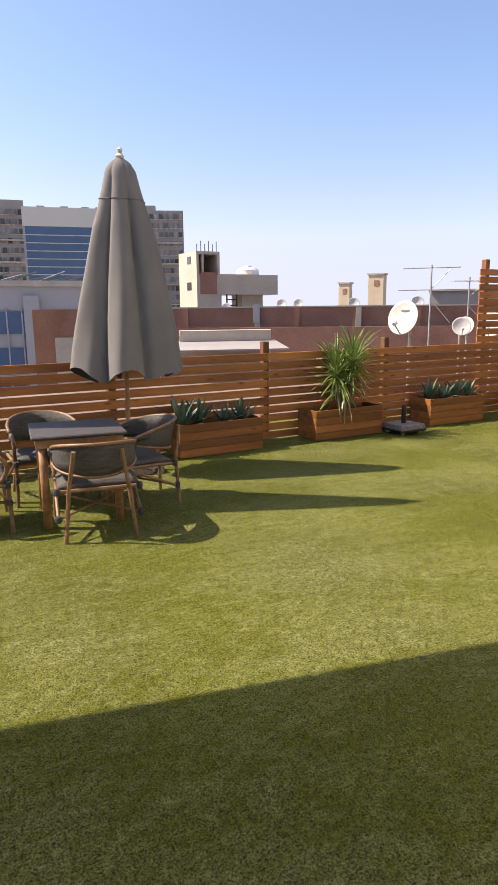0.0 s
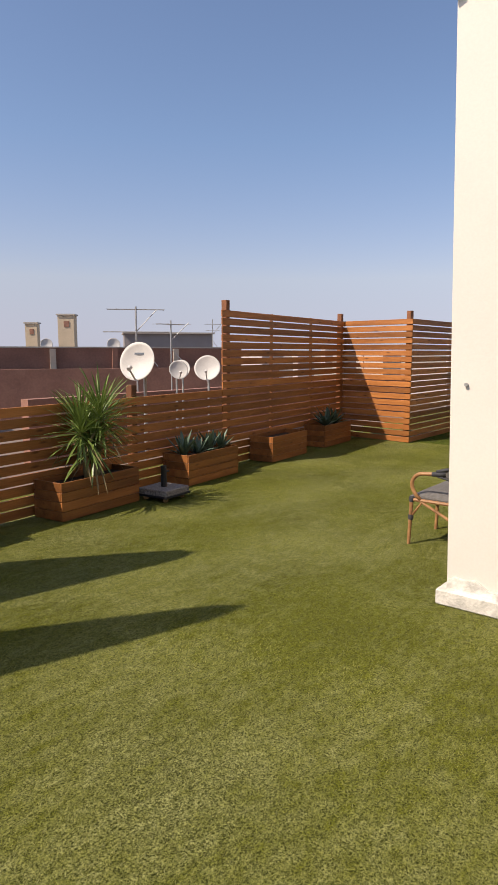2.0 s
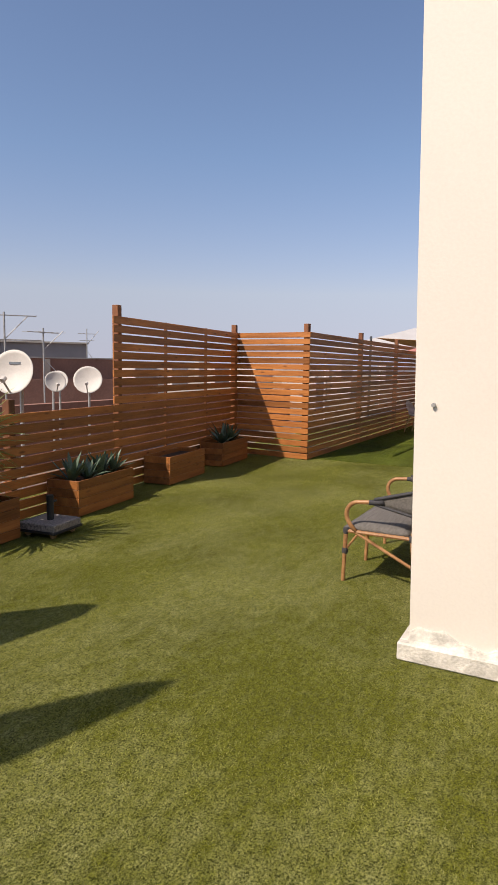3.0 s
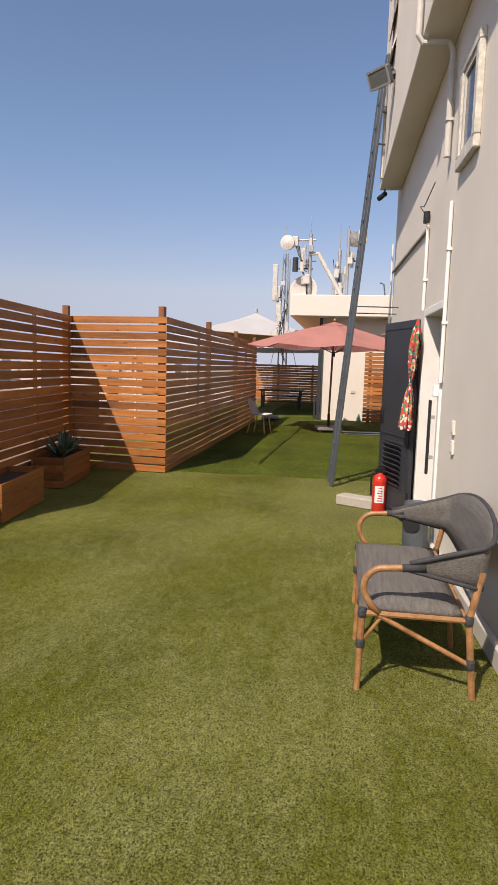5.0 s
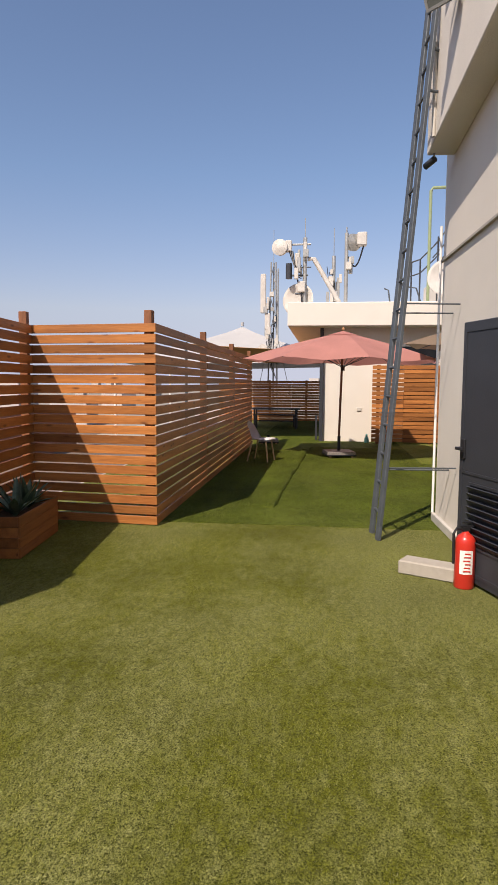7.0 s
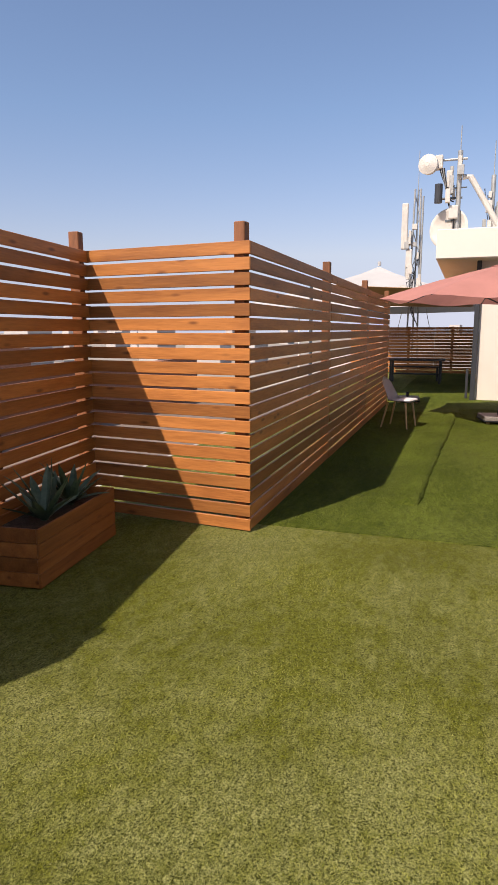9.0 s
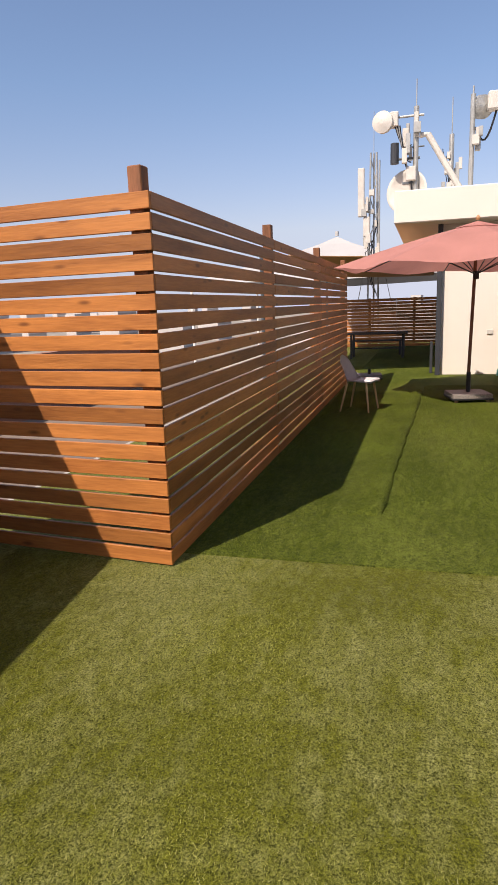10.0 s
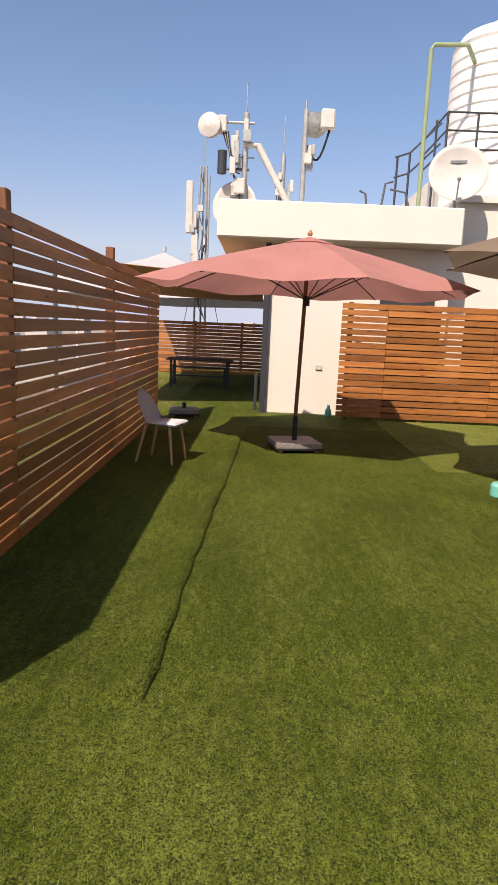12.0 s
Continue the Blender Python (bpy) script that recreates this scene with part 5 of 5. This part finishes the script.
part("tower", boxes((0, 0.18, 0, 3, 8, 11.8), (0.18, 1.62, 2.8, 3, 8, 11.8), (1.62, 1.8, 0, 3, 8, 11.8), (0.18, 1.62, 0, 0.2, 8, 10.2), (0.18, 1.62, 0, 3, 11.6, 11.8), (0.42, 0.56, 0, 0.2, 10.2, 11.6)), RENDER, frame_house)
part("brick_infill", boxes((0.25, 1.55, -0.03, 0.03, 8.9, 10.4)), BRICK, frame_house)
part("side_window", boxes((-0.03, 0.02, 0.9, 1.5, 11.0, 11.5)), GLASS_DARK, frame_house)
part("side_window", boxes((-0.03, 0.02, 0.9, 1.6, 9.2, 9.75)), GLASS_DARK, frame_house)
part("roof_slab", boxes((1.8, 6.6, 0, 3, 8.9, 10.3)), RENDER, frame_house)
part("column", boxes((1.82, 2.0, 0.2, 0.6, 7.4, 8.9)), CONCRETE, frame_house)
part("stair_core", boxes((4.1, 5.9, 1.0, 2.6, 7.4, 8.9)), CONCRETE, frame_house)
part("frame_rack", boxes((2.3, 2.38, 0, 0.1, 7.9, 8.9), (3.1, 3.18, 0, 0.1, 7.9, 8.9), (2.3, 3.18, 0, 0.1, 8.5, 8.58), (2.3, 3.18, 0, 0.1, 8.1, 8.18)), BLACK, frame_house)
for k in range(6):
    part("rebar", rod([(0.15 + 0.3 * k, 0.2, 11.8), (0.15 + 0.3 * k, 0.2, 12.3 + 0.2 * (k % 2))], 0.03, 5), STEEL, frame_house)
rt = thing("water_tank", pose(20.3, 43.9, 4.3), "small white water tank on the unfinished house", "water tank")
part("shell", lathe(bmesh.new(), [(0.8, 0), (0.85, 0.1), (0.85, 0.35), (0.7, 0.5), (0.3, 0.6)], 24), WHITE, rt)
part("lid", rod([(0, 0, 0.6), (0, 0, 0.68)], 0.3, 16), WHITE, rt)

# long brick parapet with piers
par = thing("brick_parapet", pose(11.5, 38.5, -6, 0, 0, -29), "long red brick parapet wall with plastered piers", "wall")
part("wall", boxes((0, 24, 0, 0.3, 0, 7.9)), BRICK, par)
part("coping", boxes((0, 24, -0.06, 0.36, 7.9, 7.98)), CONCRETE, par)
part("lower_wall", boxes((0, 26, -1.4, -1.1, 0, 6.75)), BRICK, par)
for k, x in enumerate((1.8, 6.2, 8.6, 12.3, 15.8, 19.5)):
    part("pier", boxes((x, x + 0.32, -0.14, 0.0, 0, 7.86)), RENDER if k % 2 else BRICK, par)
part("cloth", boxes((6.1, 6.5, -0.2, -0.15, 7.0, 8.1)), PALE, par)
for x, y, z, r in ((10.5, 34.5, 2.2, 0.30), (15.6, 36.8, 1.9, 0.30), (18.5, 35, 2.1, 0.3), (19.5, 34.7, 2.1, 0.3), (22.8, 33.6, 2.1, 0.35), (26.0, 31.5, 2.1, 0.4)):
    dish(pose(x, y, z, 15, 0, 150), r, "small white satellite dish on a distant roof", DG, arm=False, text_bar=False, post=z + 6)
for x, y, w, z in ((32.5, 50.6, 1.0, 4.1), (31.6, 44.7, 1.25, 4.55)):
    ch = block("vent_shaft", x, y, w, w, -6, z, -48, SHAFT, "cream plastered vent shaft with a dark opening")
    part("cap", boxes((-0.1, w + 0.1, -0.1, w + 0.1, z + 6, z + 6.12)), CONCRETE, ch)
    part("vent", boxes((w * 0.38, w * 0.72, -0.04, 0.02, z + 5.1, z + 5.55)), BRICK, ch)
shed = block("roof_shed", 29.5, 34.5, 6.0, 4, -6, 2.9, -40, FACADE, "long grey roof shed with a rail")
part("roof", boxes((-0.1, 6.1, -0.2, 4.2, 8.9, 9.0)), CONCRETE, shed)
lean_to = thing("tin_roof", pose(8.0, 23.5, 0.30, 5, 0, -14), "pale sheet metal roof on the building behind the fence", "roof")
part("sheet", boxes((0, 4.2, -1.0, 1.6, 0, 0.06)), FACADE, lean_to)
part("wall", boxes((0.2, 4.0, 1.4, 1.6, -6, 0.5)), RENDER, lean_to)
for x0, x1, y0, y1, z, mat in ((-30, 40, 24, 70, -6, FACADE), (-20, 40, 8.9, 23.5, -1.1, DUSTY)):
    tagged(part("roof_terrace", boxes((x0, x1, y0, y1, -22, z)), mat), "dusty flat roof of a lower neighbouring building", "roof", kind="structure")
tagged(part("dusty_roof_edge", boxes((9, 30, 15, 15.3, -1.1, 0.55)), BRICK), "low brick edge wall on the next roof", "wall", kind="structure")

# the streets behind lie a little askew to the terrace
TURNED = Matrix.Translation((0.3, 0.3, 0)) @ Matrix.Rotation(radians(1.0), 4, "Z") @ Matrix.Translation((-0.3, -0.3, 0))
for ob in [o for o in bpy.data.objects if o not in before_city and o.parent is None and not o.name.startswith(("roof_terrace", "dusty_roof"))]:
    ob.matrix_basis = TURNED @ ob.matrix_basis

rnd = random.Random(11)
for k in range(70):
    a = radians(rnd.uniform(-25, 110))
    dist = rnd.uniform(280, 1400)
    w, h = rnd.uniform(14, 34), rnd.uniform(6, 26) * (0.8 + dist / 2500)
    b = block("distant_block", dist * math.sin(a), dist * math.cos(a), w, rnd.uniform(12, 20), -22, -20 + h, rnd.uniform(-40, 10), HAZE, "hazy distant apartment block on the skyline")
    b["group"] = "apartment blocks on the skyline"
    rows = max(2, int(h / 3.2))
    part("window_bands", boxes(*[(0.8, w - 0.8, -0.12, 0.0, 2 + 3.1 * j, 3.3 + 3.1 * j) for j in range(rows)]), FACADE, b)


# ---- turf sheets and blades ----
def turf_sheet(x0, x1, y0, y1, z, mat, name, label, seed, wave=0.03, slope=0.0):
    bm, rnd = bmesh.new(), random.Random(seed)
    nx = max(4, int((x1 - x0) / 0.12))
    ph = [rnd.uniform(0, 6.28) for _ in range(4)]
    low, high = [], []
    for i in range(nx + 1):
        x = x0 + (x1 - x0) * i / nx
        wob = wave * (math.sin(1.1 * x + ph[0]) + 0.5 * math.sin(2.9 * x + ph[1]) + 0.25 * math.sin(8.3 * x + ph[2])) + rnd.uniform(-0.006, 0.006)
        low.append([bm.verts.new((x, y0 + slope * (x - x0) + wob, h)) for h in (0, z)])
        high.append([bm.verts.new((x, y1, h)) for h in (0, z)])
    for i in range(nx):
        bm.faces.new((low[i][1], low[i + 1][1], high[i + 1][1], high[i][1]))
        bm.faces.new((low[i][0], low[i + 1][0], low[i + 1][1], low[i][1]))
    for i in (0, nx):
        bm.faces.new((low[i][0], low[i][1], high[i][1], high[i][0]))
    return tagged(part(name, bm, mat), label, "turf", kind="structure")


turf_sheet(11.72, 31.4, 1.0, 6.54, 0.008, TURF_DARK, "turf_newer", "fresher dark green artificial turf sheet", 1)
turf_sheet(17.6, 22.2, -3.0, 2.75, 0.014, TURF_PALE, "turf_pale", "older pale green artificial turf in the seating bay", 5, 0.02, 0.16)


def strip_edge(x):
    """The loose strip's ragged free edge."""
    return 5.30 - 0.036 * (x - 12.76) + 0.007 * np.sin(1.3 * x + 1.0) + 0.006 * np.sin(3.7 * x) + 0.006 * np.sin(11.0 * x)


STRIP = ((0.0, 0.004), (0.004, 0.030), (0.03, 0.052), (0.08, 0.060), (0.13, 0.050), (0.17, 0.026), (0.20, 0.020), (0.30, 0.024), (0.6, 0.022), (1.21, 0.016))


def strip_height(x, y):
    """The strip's free edge is puffed up into a roll, which a crease parts from the flat rest; it starts at a cut end."""
    z = np.interp(y - strip_edge(x), [p[0] for p in STRIP], [p[1] for p in STRIP])
    return 0.008 + (z - 0.008) * np.clip((x - 12.67) / 0.10, 0.0, 1.0) * (1 + 0.12 * np.sin(2.1 * x) + 0.08 * np.sin(5.3 * x))


bm, rows = bmesh.new(), []
for i in range(150):
    x = 12.67 + 6.93 * i / 149
    rows.append([bm.verts.new((x, strip_edge(x) + o, strip_height(x, strip_edge(x) + o))) for o, _ in STRIP])
for a, b in zip(rows, rows[1:]):
    for k in range(len(STRIP) - 1):
        bm.faces.new((a[k], b[k], b[k + 1], a[k + 1]))
tagged(part("turf_strip", bm, TURF_DARK, smooth=True), "loose raised strip of artificial turf with a ragged edge", "turf", kind="structure")


def turf_blades(name, mat, count, x0, x1, y0, y1, z, seed, tall=0.022, keep=None, height=None):
    r = np.random.RandomState(seed)
    x, y = r.uniform(x0, x1, count), r.uniform(y0, y1, count)
    if keep is not None:
        ok = keep(x, y)
        x, y = x[ok], y[ok]
    n = len(x)
    z = np.full(n, z) if height is None else height(x, y) - 0.002
    a, lean, b = r.uniform(0, 6.283, n), r.uniform(0.6, 1.7, n), r.uniform(0, 6.283, n)
    h, w = tall * r.uniform(0.5, 1.3, n), r.uniform(0.0013, 0.0024, n)
    v = np.empty((n, 3, 3))
    v[:, 0] = np.stack([x - w * np.cos(a), y - w * np.sin(a), z], 1)
    v[:, 1] = np.stack([x + w * np.cos(a), y + w * np.sin(a), z], 1)
    v[:, 2] = np.stack([x + h * lean * np.cos(b), y + h * lean * np.sin(b), z + h * np.cos(lean * 0.7)], 1)
    me = bpy.data.meshes.new(name)
    me.vertices.add(3 * n), me.loops.add(3 * n), me.polygons.add(n)
    me.vertices.foreach_set("co", v.ravel())
    me.loops.foreach_set("vertex_index", np.arange(3 * n))
    me.polygons.foreach_set("loop_start", np.arange(0, 3 * n, 3))
    me.update(calc_edges=True)
    me.materials.append(mat)
    return me


def blade_material(name, cols):
    m = bpy.data.materials.new(name)
    m.use_nodes = True
    n, l = m.node_tree.nodes, m.node_tree.links
    g, r, b = n.new("ShaderNodeNewGeometry"), n.new("ShaderNodeValToRGB"), n["Principled BSDF"]
    co, nz, mix = n.new("ShaderNodeTexCoord"), n.new("ShaderNodeTexNoise"), n.new("ShaderNodeMixRGB")
    r.color_ramp.elements[0].color, r.color_ramp.elements[1].color = (*cols[0], 1), (*cols[2], 1)
    r.color_ramp.elements.new(0.5).color = (*cols[1], 1)
    nz.inputs["Scale"].default_value, nz.inputs["Detail"].default_value = 1.1, 5
    nf = n.new("ShaderNodeTexNoise")
    nf.inputs["Scale"].default_value, nf.inputs["Detail"].default_value, nf.inputs["Roughness"].default_value = 62.0, 5, 0.8
    both = n.new("ShaderNodeMath")
    both.operation = "MULTIPLY_ADD"
    both.inputs[1].default_value = 0.9
    mix.blend_type, mix.inputs[0].default_value = "MULTIPLY", 0.9
    rr = n.new("ShaderNodeMapRange")
    rr.inputs[1].default_value, rr.inputs[2].default_value, rr.inputs[3].default_value, rr.inputs[4].default_value = 0.72, 1.16, 0.36, 1.42
    l.new(co.outputs["Object"], nz.inputs["Vector"])
    l.new(co.outputs["Object"], nf.inputs["Vector"])
    l.new(nf.outputs["Fac"], both.inputs[0])
    l.new(nz.outputs["Fac"], both.inputs[2])
    l.new(both.outputs[0], rr.inputs[0])
    l.new(g.outputs["Random Per Island"], r.inputs[0])
    l.new(r.outputs[0], mix.inputs[1])
    l.new(rr.outputs[0], mix.inputs[2])
    l.new(mix.outputs[0], b.inputs["Base Color"])
    b.inputs["Roughness"].default_value, b.inputs["Specular IOR Level"].default_value = 0.5, 0.3
    let_light_through(m, 0.3)
    return m


BLADES = blade_material("turf_blades", ((0.105, 0.115, 0.011), (0.18, 0.19, 0.03), (0.26, 0.262, 0.075)))
BLADES_DARK = blade_material("turf_blades_newer", ((0.062, 0.086, 0.006), (0.105, 0.135, 0.011), (0.165, 0.195, 0.028)))
for nm, me in (("turf_pile", turf_blades("turf_pile", BLADES, 1000000, -1.2, 11.75, 0.6, 7.7, 0.0, 1, 0.011, lambda x, y: y < 8.0 + 0.13 * (x - 11.7))),
               ("turf_pile_newer", turf_blades("turf_pile_newer", BLADES_DARK, 330000, 11.72, 20.5, 2.0, 6.5, 0.008, 2, 0.014, lambda x, y: (y < strip_edge(x)) | (x < 12.67))),
               ("turf_pile_strip", turf_blades("turf_pile_strip", BLADES_DARK, 130000, 12.67, 19.55, 5.0, 6.5, 0.02, 3, 0.019, lambda x, y: y > strip_edge(x) - 0.004, strip_height))):
    tagged(new(nm, me), "short upright fibres of the artificial turf", "turf", kind="stuff")
